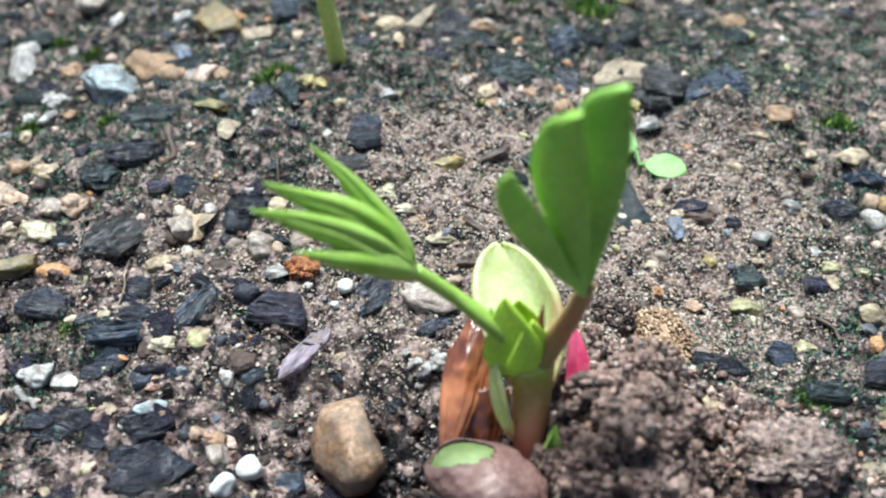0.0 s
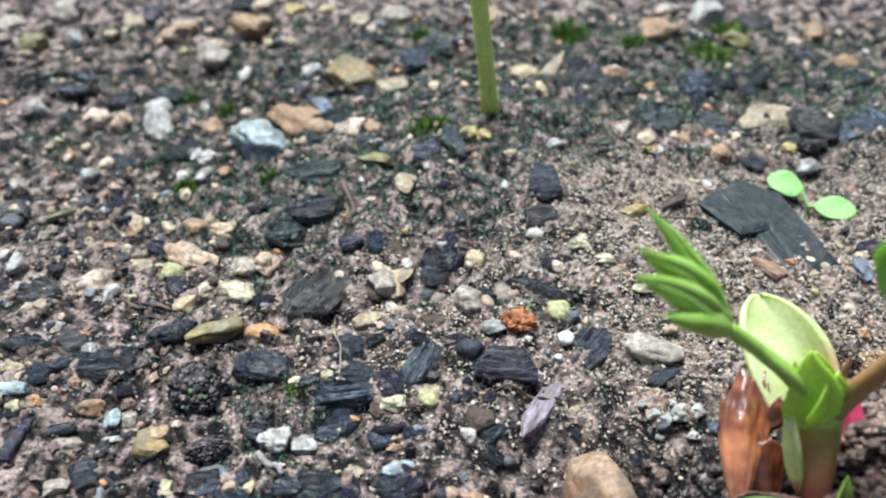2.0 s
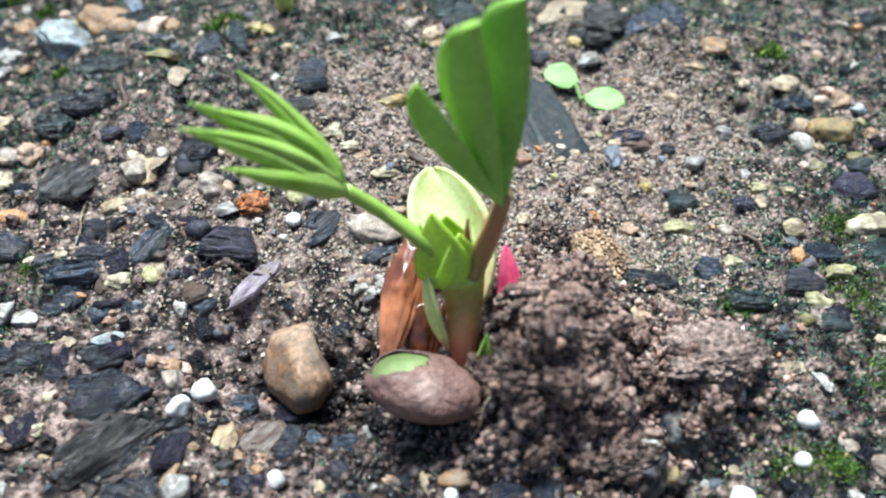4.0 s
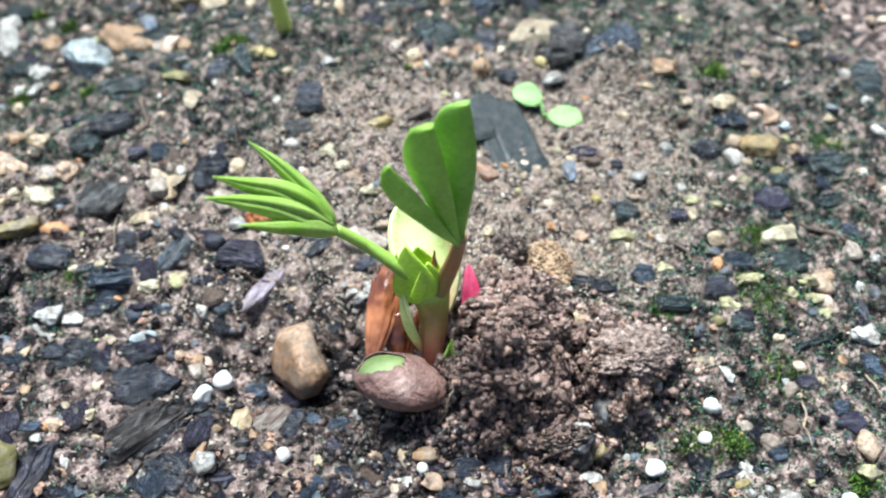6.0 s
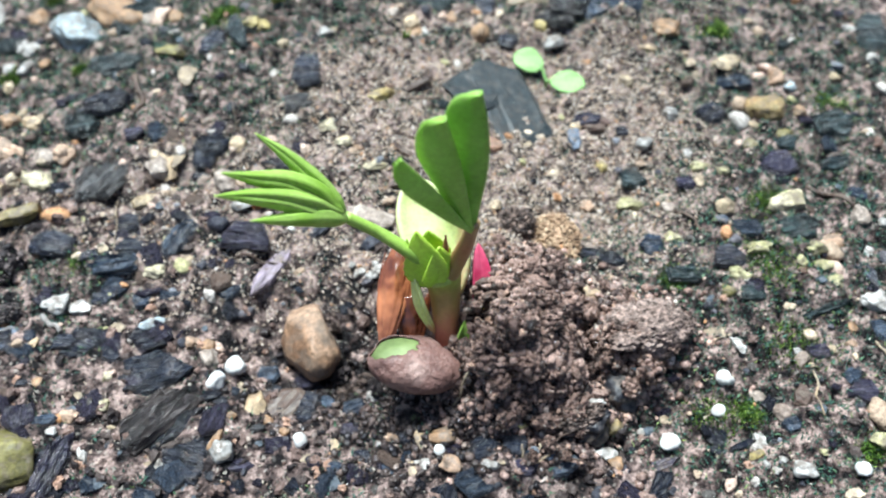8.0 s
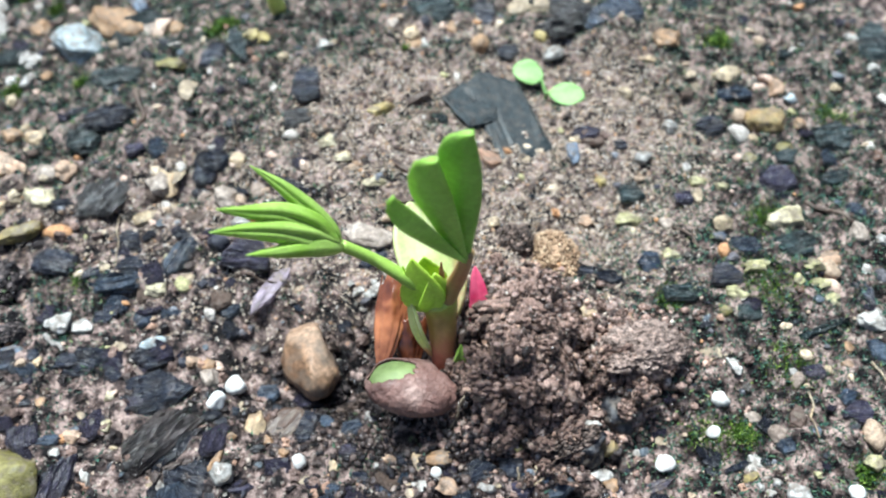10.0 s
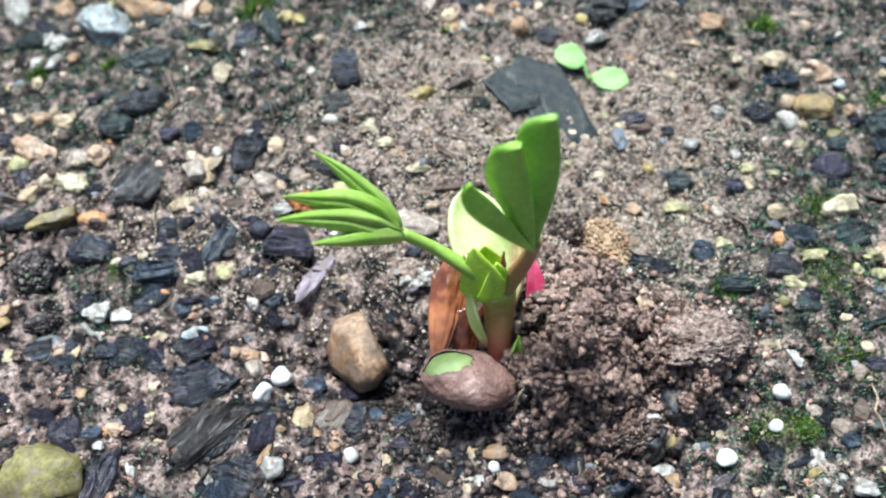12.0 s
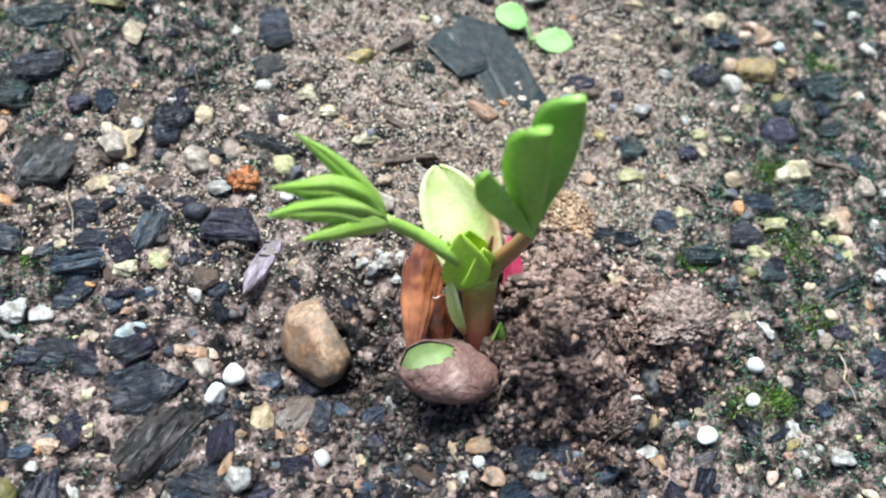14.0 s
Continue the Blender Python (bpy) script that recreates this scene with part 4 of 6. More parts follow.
pebble(4.06, -0.62, 0.30, 0.21, -11, "pinkgrey")
chip(5.57, -0.72, 0.49, 0.40, 4, "slate_purple")
chip(4.67, -0.75, 0.25, 0.39, -20, "bark")
chip(5.49, -0.45, 0.33, 0.24, 18, "slate_blue")
chip(2.45, 8.51, 0.93, 1.16, -8, "slate_grey")
chip(5.33, 6.13, 0.67, 0.33, 4, "slate_blue")
pebble(6.16, 6.18, 0.35, 0.44, -6, "orange_pink")
pebble(6.31, 5.83, 0.24, 0.27, -11, "bluewhite")
pebble(6.32, 5.15, 0.23, 0.25, -13, "orange")
pebble(3.93, 5.25, 0.34, 0.31, 2, "clear")
pebble(2.54, 4.19, 0.20, 0.22, 10, "yellow")
pebble(4.53, 3.67, 0.22, 0.22, -8, "yellow_lumpy")
pebble(4.23, 2.59, 0.30, 0.25, -18, "bluegrey")
pebble(6.50, 2.44, 0.39, 0.39, -19, "pinkgrey")
pebble(6.88, 2.31, 0.19, 0.26, 0, "clear")
pebble(2.18, 3.45, 0.27, 0.33, 9, "orange_pink")
chip(6.68, 3.01, 0.31, 0.34, 10, "slate_blue")
pebble(7.30, 6.20, 0.24, 0.23, -12, "cream")
pebble(7.22, 5.58, 0.38, 0.33, 9, "tan")
pebble(8.11, 6.50, 0.22, 0.23, 19, "white_rough")
chip(2.35, 5.22, 0.55, 0.35, 10, "slate_purple")
pebble(2.10, 4.85, 0.25, 0.55, -3, "bluegrey")
chip(3.06, 3.92, 0.50, 0.55, -11, "slate_green")
pebble(3.49, 3.03, 0.29, 0.28, -10, "pinkgrey")
chip(3.88, 3.58, 0.34, 0.35, -7, "slate_purple")
pebble(5.43, 4.95, 0.21, 0.25, 7, "tan")
chip(8.39, 7.38, 0.57, 1.13, -11, "slate_green")
pebble(8.06, 7.59, 0.21, 0.34, 16, "greywhite")
pebble(4.17, 3.59, 0.24, 0.32, -19, "tan")
pebble(5.26, 4.45, 0.27, 0.24, -14, "olive_yellow")
pebble(4.07, 4.34, 0.20, 0.29, 6, "greywhite")
pebble(5.92, 4.63, 0.31, 0.30, -20, "olive_yellow")
chip(5.91, 4.41, 0.41, 0.36, 16, "slate_green")
chip(6.61, 3.88, 0.60, 0.33, 10, "slate_green")
pebble(1.81, 7.82, 0.30, 0.29, 20, "yellow")
pebble(1.97, 7.41, 0.47, 0.36, 8, "clear")
pebble(0.54, 7.72, 0.36, 0.51, -5, "orange")
chip(1.10, 7.47, 0.41, 0.39, -17, "slate_black")
pebble(0.53, 3.07, 0.21, 0.20, -2, "cream_tan")
pebble(1.78, 4.26, 0.24, 0.25, -9, "pinkgrey")
pebble(1.19, 4.60, 0.21, 0.20, 10, "tan")
chip(-0.72, 5.98, 0.64, 0.19, 25, "bark")
pebble(-2.76, 4.41, 0.26, 0.28, 17, "pinkwhite")
pebble(-2.36, 7.50, 0.29, 0.36, -10, "tan")
pebble(-1.15, 8.19, 0.34, 0.38, -10, "pinkgrey")
pebble(-0.00, 8.34, 0.28, 0.38, 10, "orange")
pebble(-7.95, 14.43, 0.59, 0.45, -9, "yellow")
chip(-11.26, 12.10, 0.65, 0.28, -15, "slate_black")
chip(-13.08, 11.64, 1.10, 0.20, 35, "slate_green")
chip(-12.32, 11.94, 0.64, 0.30, -15, "slate_blue")
chip(-11.24, 6.65, 1.08, 0.14, 22, "olive_leaf")
pebble(-9.25, 8.01, 0.21, 0.35, -19, "white_rough")
pebble(-9.70, 6.44, 0.23, 0.43, 10, "cream")
pebble(-12.33, 7.92, 0.42, 0.52, 1, "pinkgrey")
pebble(-11.08, 8.22, 0.43, 0.53, -15, "clear")
chip(-10.09, 6.90, 0.16, 0.99, 2, "bark")
pebble(-9.49, 4.29, 0.22, 0.41, -12, "clear")
chip(-8.83, 4.07, 0.71, 0.17, -8, "slate_black")
pebble(-8.15, 1.56, 0.36, 0.29, 20, "orange")
chip(-9.88, 1.53, 0.18, 0.72, -10, "slate_purple")
pebble(-9.24, 0.85, 0.41, 0.22, 6, "pinkgrey")
pebble(-8.78, 1.89, 0.24, 0.33, 6, "bluewhite")
clod(-7.45, 1.45, 0.65, 0.38, 16, "blue_clod")
chip(-6.38, 0.89, 0.43, 0.33, -7, "slate_black")
pebble(-6.87, 0.91, 0.15, 0.23, -4, "cream_tan")
pebble(-7.85, 0.86, 0.22, 0.27, 1, "yellow_lumpy")
pebble(-8.45, 2.65, 0.15, 0.22, -8, "orange_pink")
pebble(-9.87, 2.09, 0.22, 0.22, 0, "orange")
pebble(-10.10, 2.00, 0.22, 0.26, -12, "yellow_lumpy")
chip(-9.45, 1.72, 0.51, 0.16, 10, "slate_black")
pebble(-9.22, 1.45, 0.43, 0.22, -4, "pinkgrey")
pebble(-11.21, 5.11, 0.36, 0.45, 20, "greywhite")
chip(-10.59, 4.38, 0.69, 0.57, 9, "slate_grey")
pebble(-10.19, 3.73, 0.33, 0.26, -10, "greywhite")
chip(-9.73, 2.81, 0.39, 0.21, 15, "slate_black")
pebble(-9.44, 3.13, 0.22, 0.26, -2, "clear")
pebble(-7.49, 4.75, 0.49, 0.41, 4, "pinkgrey")
chip(-6.26, 2.48, 0.31, 0.21, 19, "slate_black")
pebble(-6.04, 2.56, 0.18, 0.17, 19, "cream")
pebble(-4.58, 2.21, 0.30, 0.30, -12, "tan")
pebble(-5.15, 3.85, 0.33, 0.20, 2, "tan")
chip(-4.58, 4.48, 0.43, 0.53, -8, "slate_black")
pebble(-5.17, 4.29, 0.29, 0.64, 17, "cream_tan")
chip(0.32, 5.92, 1.25, 0.95, -55, "dark_slab")
pebble(-1.44, 1.78, 0.27, 0.23, 10, "white_rough")
pebble(-1.18, 1.87, 0.20, 0.19, 10, "white_rough")
pebble(-1.27, 1.57, 0.17, 0.16, 10, "white_rough")
chip(-1.00, 1.65, 0.16, 0.19, 10, "slate_blue")
chip(-2.15, 11.17, 0.17, 0.87, -20, "bark")
pebble(-2.52, 9.86, 0.29, 0.56, 11, "cream_tan")
chip(0.78, 10.67, 0.82, 0.97, 15, "slate_blue")
pebble(-3.97, 7.77, 0.32, 0.33, -14, "yellow")
pebble(-4.35, 7.87, 0.32, 0.40, 6, "yellow_lumpy")
chip(-4.72, 7.36, 0.51, 0.65, -17, "slate_black")
pebble(-2.52, 7.36, 0.39, 0.29, 10, "clear")
pebble(-14.55, 14.07, 0.80, 0.66, -10, "pinkgrey")
pebble(-13.29, 14.24, 0.67, 0.67, 5, "pinkgrey")
pebble(-11.79, 14.13, 0.80, 1.02, 6, "tan")
chip(-11.35, 14.54, 0.54, 1.04, 3, "slate_purple")
pebble(-9.49, 12.40, 0.75, 0.75, -3, "pinkgrey")
chip(-9.20, 14.63, 0.68, 0.68, 19, "slate_black")
pebble(-12.88, 13.32, 0.39, 0.43, 14, "white_rough")
pebble(-11.99, 13.36, 0.34, 0.43, 15, "cream")
pebble(-13.61, 12.79, 0.76, 0.55, -10, "olive_yellow")
pebble(-5.51, 14.03, 0.69, 0.62, -18, "pinkgrey")
pebble(-6.30, 13.90, 0.45, 0.57, -11, "tan")
pebble(-7.14, 14.39, 0.48, 0.58, -20, "cream_tan")
chip(-5.07, 11.66, 0.63, 0.81, 3, "slate_blue")
chip(-4.52, 12.64, 0.76, 1.05, 17, "slate_green")
pebble(-5.51, 10.60, 0.69, 0.77, 12, "tan")
pebble(-6.29, 8.79, 0.34, 0.53, 19, "pinkgrey")
pebble(-5.75, 8.82, 0.43, 0.44, -5, "orange")
pebble(-5.04, 6.35, 0.37, 0.47, 18, "tan")
chip(-0.85, 10.12, 0.68, 0.38, -20, "slate_black")
pebble(-0.96, 14.32, 0.67, 0.58, 16, "pinkgrey")
pebble(1.89, 14.31, 0.81, 1.12, -20, "greywhite")
pebble(1.38, 13.24, 0.31, 0.39, 6, "white_rough")
chip(3.69, 12.60, 0.64, 0.85, 7, "slate_grey")
pebble(4.32, 13.74, 0.66, 0.80, 7, "orange")
pebble(2.24, 12.97, 0.64, 0.56, -15, "olive_yellow")
chip(-3.16, 9.52, 0.33, 0.61, 10, "slate_black")
chip(2.96, 14.17, 0.94, 0.90, 6, "slate_grey")
pebble(-3.26, 13.98, 0.48, 0.57, 3, "orange_pink")
pebble(0.97, 14.47, 0.68, 0.45, 13, "pinkgrey")
pebble(-1.75, 1.86, 0.19, 0.16, 25, "white_rough")
pebble(-1.59, 1.74, 0.16, 0.14, 5, "white_rough")
pebble(-1.49, 1.94, 0.14, 0.12, 15, "white_rough")
pebble(-1.87, 1.99, 0.12, 0.12, 10, "white_rough")
pebble(-1.69, 1.59, 0.11, 0.11, 35, "white_rough")
pebble(-1.40, 1.77, 0.12, 0.18, 28, "white_rough")
pebble(-3.31, -0.30, 0.36, 0.50, -20, "cream_tan")
chip(-6.02, -1.42, 1.25, 0.42, 72, "slate_purple")
chip(-3.98, -1.10, 0.62, 0.46, 30, "slate_black")
chip(-0.80, 3.60, 0.85, 0.14, 6, "bark")
chip(-1.05, 4.28, 0.75, 0.13, -38, "bark")


# ---- the large cobble ----
def cobble():
    bm = lump(7, 4, 5, 0.06, 0.16)
    settle("cobblestone", bm, -2.52, 0.80, (0.47, 0.68, 0.44), 10, 0.18, stone_material("cobble"), "smooth brown cobblestone half sunk in damp soil", "stone", "", (-14, 4))


cobble()


# ---- seedling ----
def link_mesh(name, bm, mat, parent, label=""):
    for v in bm.verts:
        v.co *= CM
    bmesh.ops.recalc_face_normals(bm, faces=bm.faces)
    for f in bm.faces:
        f.smooth = True
    me = bpy.data.meshes.new(name)
    bm.to_mesh(me)
    bm.free()
    me.materials.append(mat)
    ob = new(name, me)
    ob.parent = parent
    return tagged(ob, label)


def spline(points, n):
    """A smooth line through the points."""
    p = [Vector(q) for q in points]
    p = [2 * p[0] - p[1], *p, 2 * p[-1] - p[-2]]
    out = []
    for i in range(1, len(p) - 2):
        for j in range(n):
            t = j / n
            a, b, c, d = p[i - 1 : i + 3]
            out.append(0.5 * (2 * b + (c - a) * t + (2 * a - 5 * b + 4 * c - d) * t * t + (3 * b - a - 3 * c + d) * t**3))
    return out + [p[-2]]


def tube(name, points, radii, mat, parent, label="", seg=16, n=8, flat=1.0):
    """A round stem along a smooth line, with its own thickness at each point."""
    line = spline(points, n)
    r = np.interp(np.linspace(0, 1, len(line)), np.linspace(0, 1, len(radii)), radii)
    bm = bmesh.new()
    rings = []
    for i, p in enumerate(line):
        d = (line[min(i + 1, len(line) - 1)] - line[max(i - 1, 0)]).normalized()
        s = d.cross(Vector((0, 1, 0.3))).normalized()
        q = s.cross(d)
        rings.append([bm.verts.new(p + (s * math.cos(a) + q * math.sin(a) * flat) * r[i] * (1 + 0.04 * math.sin(3 * a + i * 0.2))) for a in np.linspace(0, 2 * math.pi, seg, endpoint=False)])
    for a, b in zip(rings, rings[1:]):
        for k in range(seg):
            bm.faces.new((a[k], a[(k + 1) % seg], b[(k + 1) % seg], b[k]))
    bm.faces.new(rings[0][::-1])
    bm.faces.new(rings[-1])
    return link_mesh(name, bm, mat, parent, label)


def blade(name, base, tip, width, face, fold, bow, mat, parent, label="", wide=0.62, point=0.9, thick=0.03, wave=0.03, tooth=0.0):
    """A leaf blade from base to tip that faces `face`, its halves folded up by `fold` degrees; wide: where along it it is widest;
    tooth: how deep its edge is nicked."""
    base, tip = Vector(base), Vector(tip)
    d = tip - base
    length = d.length
    n = (Vector(face) - d * (Vector(face).dot(d) / d.dot(d))).normalized()
    side = d.cross(n).normalized()
    nu, nv = 30, 18
    bm = bmesh.new()
    grid = []
    k = math.log(0.5) / math.log(wide)
    for i in range(nu + 1):
        u = i / nu
        w = max(0.0, math.sin(math.pi * u**k)) ** point * width / 2 + 0.012 * (1 - u)
        w *= 1 + tooth * (2 * abs((u * 9) % 1 - 0.5) - 0.5) * 2
        mid = base + d * u + n * (bow * length * math.sin(math.pi * u * 0.9))
        row = []
        for j in range(nv + 1):
            s = 2 * j / nv - 1
            a = radians(fold) * (1 - 0.2 * abs(s))
            ripple = wave * width * math.sin(8 * u + 3 * s) * abs(s)
            across = s * w * math.cos(a)
            row.append(bm.verts.new(mid + side * (across + ripple * 0.5) + n * (abs(s) * w * math.sin(a) + ripple)))
        grid.append(row)
    for a, b in zip(grid, grid[1:]):
        for j in range(nv):
            bm.faces.new((a[j], a[j + 1], b[j + 1], b[j]))
    ob = link_mesh(name, bm, mat, parent, label)
    mod = ob.modifiers.new("thickness", "SOLIDIFY")
    mod.thickness, mod.offset = thick * CM, 0.0
    return ob


GREEN_OLD = leaf_mat("leaf_green", (0.27, 0.53, 0.085), (0.41, 0.66, 0.16), 0.30, 0.48)
GREEN_NEW = leaf_mat("young_leaf_green", (0.25, 0.45, 0.055), (0.42, 0.61, 0.15), 0.36, 0.3)
GREEN_TIP = leaf_mat("growing_tip_green", (0.44, 0.66, 0.06), (0.58, 0.78, 0.13), 0.36, 0.42)
GREEN_LIGHT = leaf_mat("fresh_leaf_green", (0.32, 0.58, 0.09), (0.47, 0.72, 0.18), 0.30, 0.48)
GREEN_PALE = leaf_mat("pale_cotyledon", (0.68, 0.77, 0.34), (0.84, 0.88, 0.58), 0.42, 0.5, spots=(0.66, 0.42, 0.24))
PINK = leaf_mat("pink_seed_skin", (0.46, 0.014, 0.075), (0.66, 0.13, 0.21), 0.38, 0.15)
FLESH = leaf_mat("green_cotyledon", (0.10, 0.155, 0.042), (0.19, 0.245, 0.09), 0.6, 0.06)
STEM = fade_mat("stem_skin", [(0.0, (0.22, 0.040, 0.045)), (0.40, (0.27, 0.085, 0.05)), (0.72, (0.32, 0.21, 0.06)), (0.98, (0.30, 0.42, 0.06))], 0.55, 2.1)
PETIOLE_RED = fade_mat("petiole_skin", [(0.0, (0.27, 0.20, 0.07)), (0.6, (0.30, 0.135, 0.06)), (1.0, (0.27, 0.17, 0.07))], 2.0, 3.2)
PETIOLE_GREEN = leaf_mat("petiole_green", (0.23, 0.39, 0.055), (0.33, 0.50, 0.10), 0.38, 0.15)


def skin_mat(name, dark, mid, light, rough):
    """Dry seed skin: wrinkled, streaked brown, with a varnish-like gloss."""
    m, nt, b = material(name, rough)
    v = coords(nt)
    big, fine = noise_tex(nt, v, 150.0 if rough < 0.3 else 190.0, 3 if rough < 0.3 else 6, 0.6), noise_tex(nt, v, 900.0, 5)
    c = ramp(nt, big, [(0.3, dark), (0.5, mid), (0.7, light)])
    c = mix(nt, 0.3 if rough < 0.3 else 0.6, c, ramp(nt, fine, [(0.3, (0.5, 0.5, 0.5)), (0.65, (1.1, 1.1, 1.1))]), "MULTIPLY")
    nt.links.new(c, b.inputs["Base Color"])
    bump(nt, b, fine, 0.2 if rough < 0.3 else 1.0, 0.0006)
    b.inputs["Coat Weight"].default_value = 0.6 if rough < 0.3 else 0.05
    b.inputs["Coat Roughness"].default_value = 0.22
    return m


HUSK = skin_mat("brown_husk", (0.026, 0.007, 0.004), (0.13, 0.036, 0.015), (0.38, 0.135, 0.058), 0.2)
COAT = skin_mat("dusty_seed_coat", (0.080, 0.034, 0.028), (0.18, 0.092, 0.074), (0.34, 0.225, 0.19), 0.55)

seedling = tagged(new("seedling"), "young green seedling with folded leaflets sprouting from its split seed", "plant")
tube("stem", [(-0.40, 0.02, 0.30), (-0.39, 0.18, 0.85), (-0.39, 0.46, 1.35), (-0.43, 0.55, 1.62), (-0.46, 0.56, 1.85)], [0.17, 0.175, 0.225, 0.275, 0.16], STEM, seedling, "thick stem, reddish brown below and green above", seg=24)
tube("petiole", [(-0.56, 0.54, 1.75), (-0.84, 0.50, 2.18), (-1.23, 0.60, 2.50), (-1.64, 0.61, 2.84)], [0.13, 0.098, 0.082, 0.078], PETIOLE_GREEN, seedling)
tube("petiole", [(-0.36, 0.52, 1.60), (-0.22, 0.48, 1.95), (-0.10, 0.32, 2.50), (0.00, 0.17, 3.10)], [0.17, 0.125, 0.105, 0.085], PETIOLE_RED, seedling)


def pod(name, line, width, face, mat, parent):
    """A young leaflet still folded shut along its smooth midline: two plump halves that meet in a deep slit, with wavy lips."""
    mids = spline(line, 12)
    count, seg = len(mids), 32
    bm = bmesh.new()
    rings = []
    for i, mid in enumerate(mids):
        u = i / (count - 1)
        d = (mids[min(i + 1, count - 1)] - mids[max(i - 1, 0)]).normalized()
        n = (Vector(face) - d * Vector(face).dot(d)).normalized()
        side = d.cross(n).normalized()
        w = width / 2 * (0.30 + 0.70 * math.sin(math.pi * min(1.0, u * 1.15) ** 0.75) ** 0.8 if u < 0.87 else 0.30 * (1 - u) / 0.13 + 0.05)
        w = max(w, width * 0.03)
        ring = []
        for j in range(seg):
            a = 2 * math.pi * j / seg
            gap = math.atan2(math.sin(a - 1.75), math.cos(a - 1.75))
            slit = 0.34 * math.exp(-((gap / 0.09) ** 2)) * min(1.0, u * 3.5)
            lip = 0.16 * math.exp(-(((abs(gap) - 0.42) / 0.22) ** 2)) * (1 + 0.5 * math.sin(17 * u + (gap > 0)))
            keel = 0.10 * math.exp(-((math.sin((a + 1.5) / 2) / 0.25) ** 2))
            k = 1 - slit + lip + keel + 0.03 * noise.noise(Vector((4 * u, j * 0.3, width * 20)))
            ring.append(bm.verts.new(mid + side * (math.cos(a) * w * k) + n * (math.sin(a) * w * k * 0.78)))
        rings.append(ring)
    for a, b in zip(rings, rings[1:]):
        for j in range(seg):
            bm.faces.new((a[j], a[(j + 1) % seg], b[(j + 1) % seg], b[j]))
    bm.faces.new(rings[0][::-1])
    bm.faces.new(rings[-1])
    return link_mesh(name, bm, mat, parent)


pod("leaflet", [(-1.66, 0.62, 2.88), (-1.79, 0.69, 3.12), (-2.02, 0.77, 3.46), (-2.30, 0.82, 3.83), (-2.58, 0.84, 4.15)], 0.26, (0.5, -0.6, 0.6), GREEN_NEW, seedling)
pod("leaflet", [(-1.68, 0.60, 2.90), (-1.80, 0.57, 3.04), (-1.97, 0.57, 3.33), (-2.24, 0.47, 3.66), (-2.55, 0.22, 4.01), (-2.83, -0.02, 4.36)], 0.36, (0.3, -0.6, 0.8), GREEN_NEW, seedling)
pod("leaflet", [(-1.67, 0.58, 2.87), (-1.80, 0.53, 3.02), (-2.01, 0.42, 3.28), (-2.29, 0.24, 3.61), (-2.61, -0.02, 3.96), (-2.89, -0.29, 4.28)], 0.36, (0.1, -0.55, 0.8), GREEN_NEW, seedling)
pod("leaflet", [(-1.64, 0.58, 2.82), (-1.80, 0.48, 2.98), (-2.01, 0.30, 3.20), (-2.29, 0.02, 3.49), (-2.58, -0.28, 3.83)], 0.31, (-0.1, 0.2, 0.9), GREEN_NEW, seedling)


def leaflet(base, tip, width, face, gape, mat, parent, bow=0.0, label=""):
    """A leaflet folded shut along its midrib, from base to tip: two rounded halves lying on each other, `gape` degrees open at the free edge."""
    base, tip = Vector(base), Vector(tip)
    d = tip - base
    n = (Vector(face) - d * (Vector(face).dot(d) / d.dot(d))).normalized()
    side = d.cross(n).normalized()
    nu, nv = 40, 28
    bm = bmesh.new()
    grid = []
    for i in range(nu + 1):
        u = 1 - (1 - i / nu) ** 1.8
        w = width * (0.03 + 1.40 * u**0.85 * max(0.0, 1 - u**3.0) ** 0.52)
        mid = base + d * u + side * (bow * d.length * math.sin(math.pi * u**1.3))
        row = []
        for j in range(nv + 1):
            q = 2 * j / nv - 1
            k = abs(q)
            g = radians(gape) * (0.4 + 0.6 * k) * (1 - 0.7 * u**6)
            wave = 0.05 * width * noise.noise(Vector((u * 3.5, q * 2.2, width * 9)))
            vein = 0.010 * math.sin(u * 40 - k * 10) * k * (1 - k)
            puff = math.copysign(0.07 * width * math.sin(math.pi * k), q) if j != nv // 2 else 0.0
            row.append(bm.verts.new(mid - side * (k * w * math.cos(g)) + n * (math.copysign(k * w * math.sin(g), q) + puff + wave * k + vein) - d * (0.015 * k * k * u)))
        grid.append(row)
    for a, b in zip(grid, grid[1:]):
        for j in range(nv):
            bm.faces.new((a[j], a[j + 1], b[j + 1], b[j]))
    ob = link_mesh("leaflet", bm, mat, parent, label)
    mod = ob.modifiers.new("thickness", "SOLIDIFY")
    mod.thickness, mod.offset = 0.022 * CM, 0.0
    return ob


leaflet((0.03, 0.19, 3.06), (0.09, 0.05, 5.28), 0.58, (-0.35, -0.90, 0.25), 7, GREEN_OLD, seedling, 0.05)
leaflet((-0.01, 0.10, 3.06), (-0.30, -0.28, 5.24), 0.54, (-0.40, -0.85, 0.30), 9, GREEN_LIGHT, seedling, 0.02)
leaflet((-0.03, 0.04, 3.10), (-0.80, -0.24, 4.66), 0.33, (-0.30, -0.85, 0.30), 16, GREEN_LIGHT, seedling, 0.02)

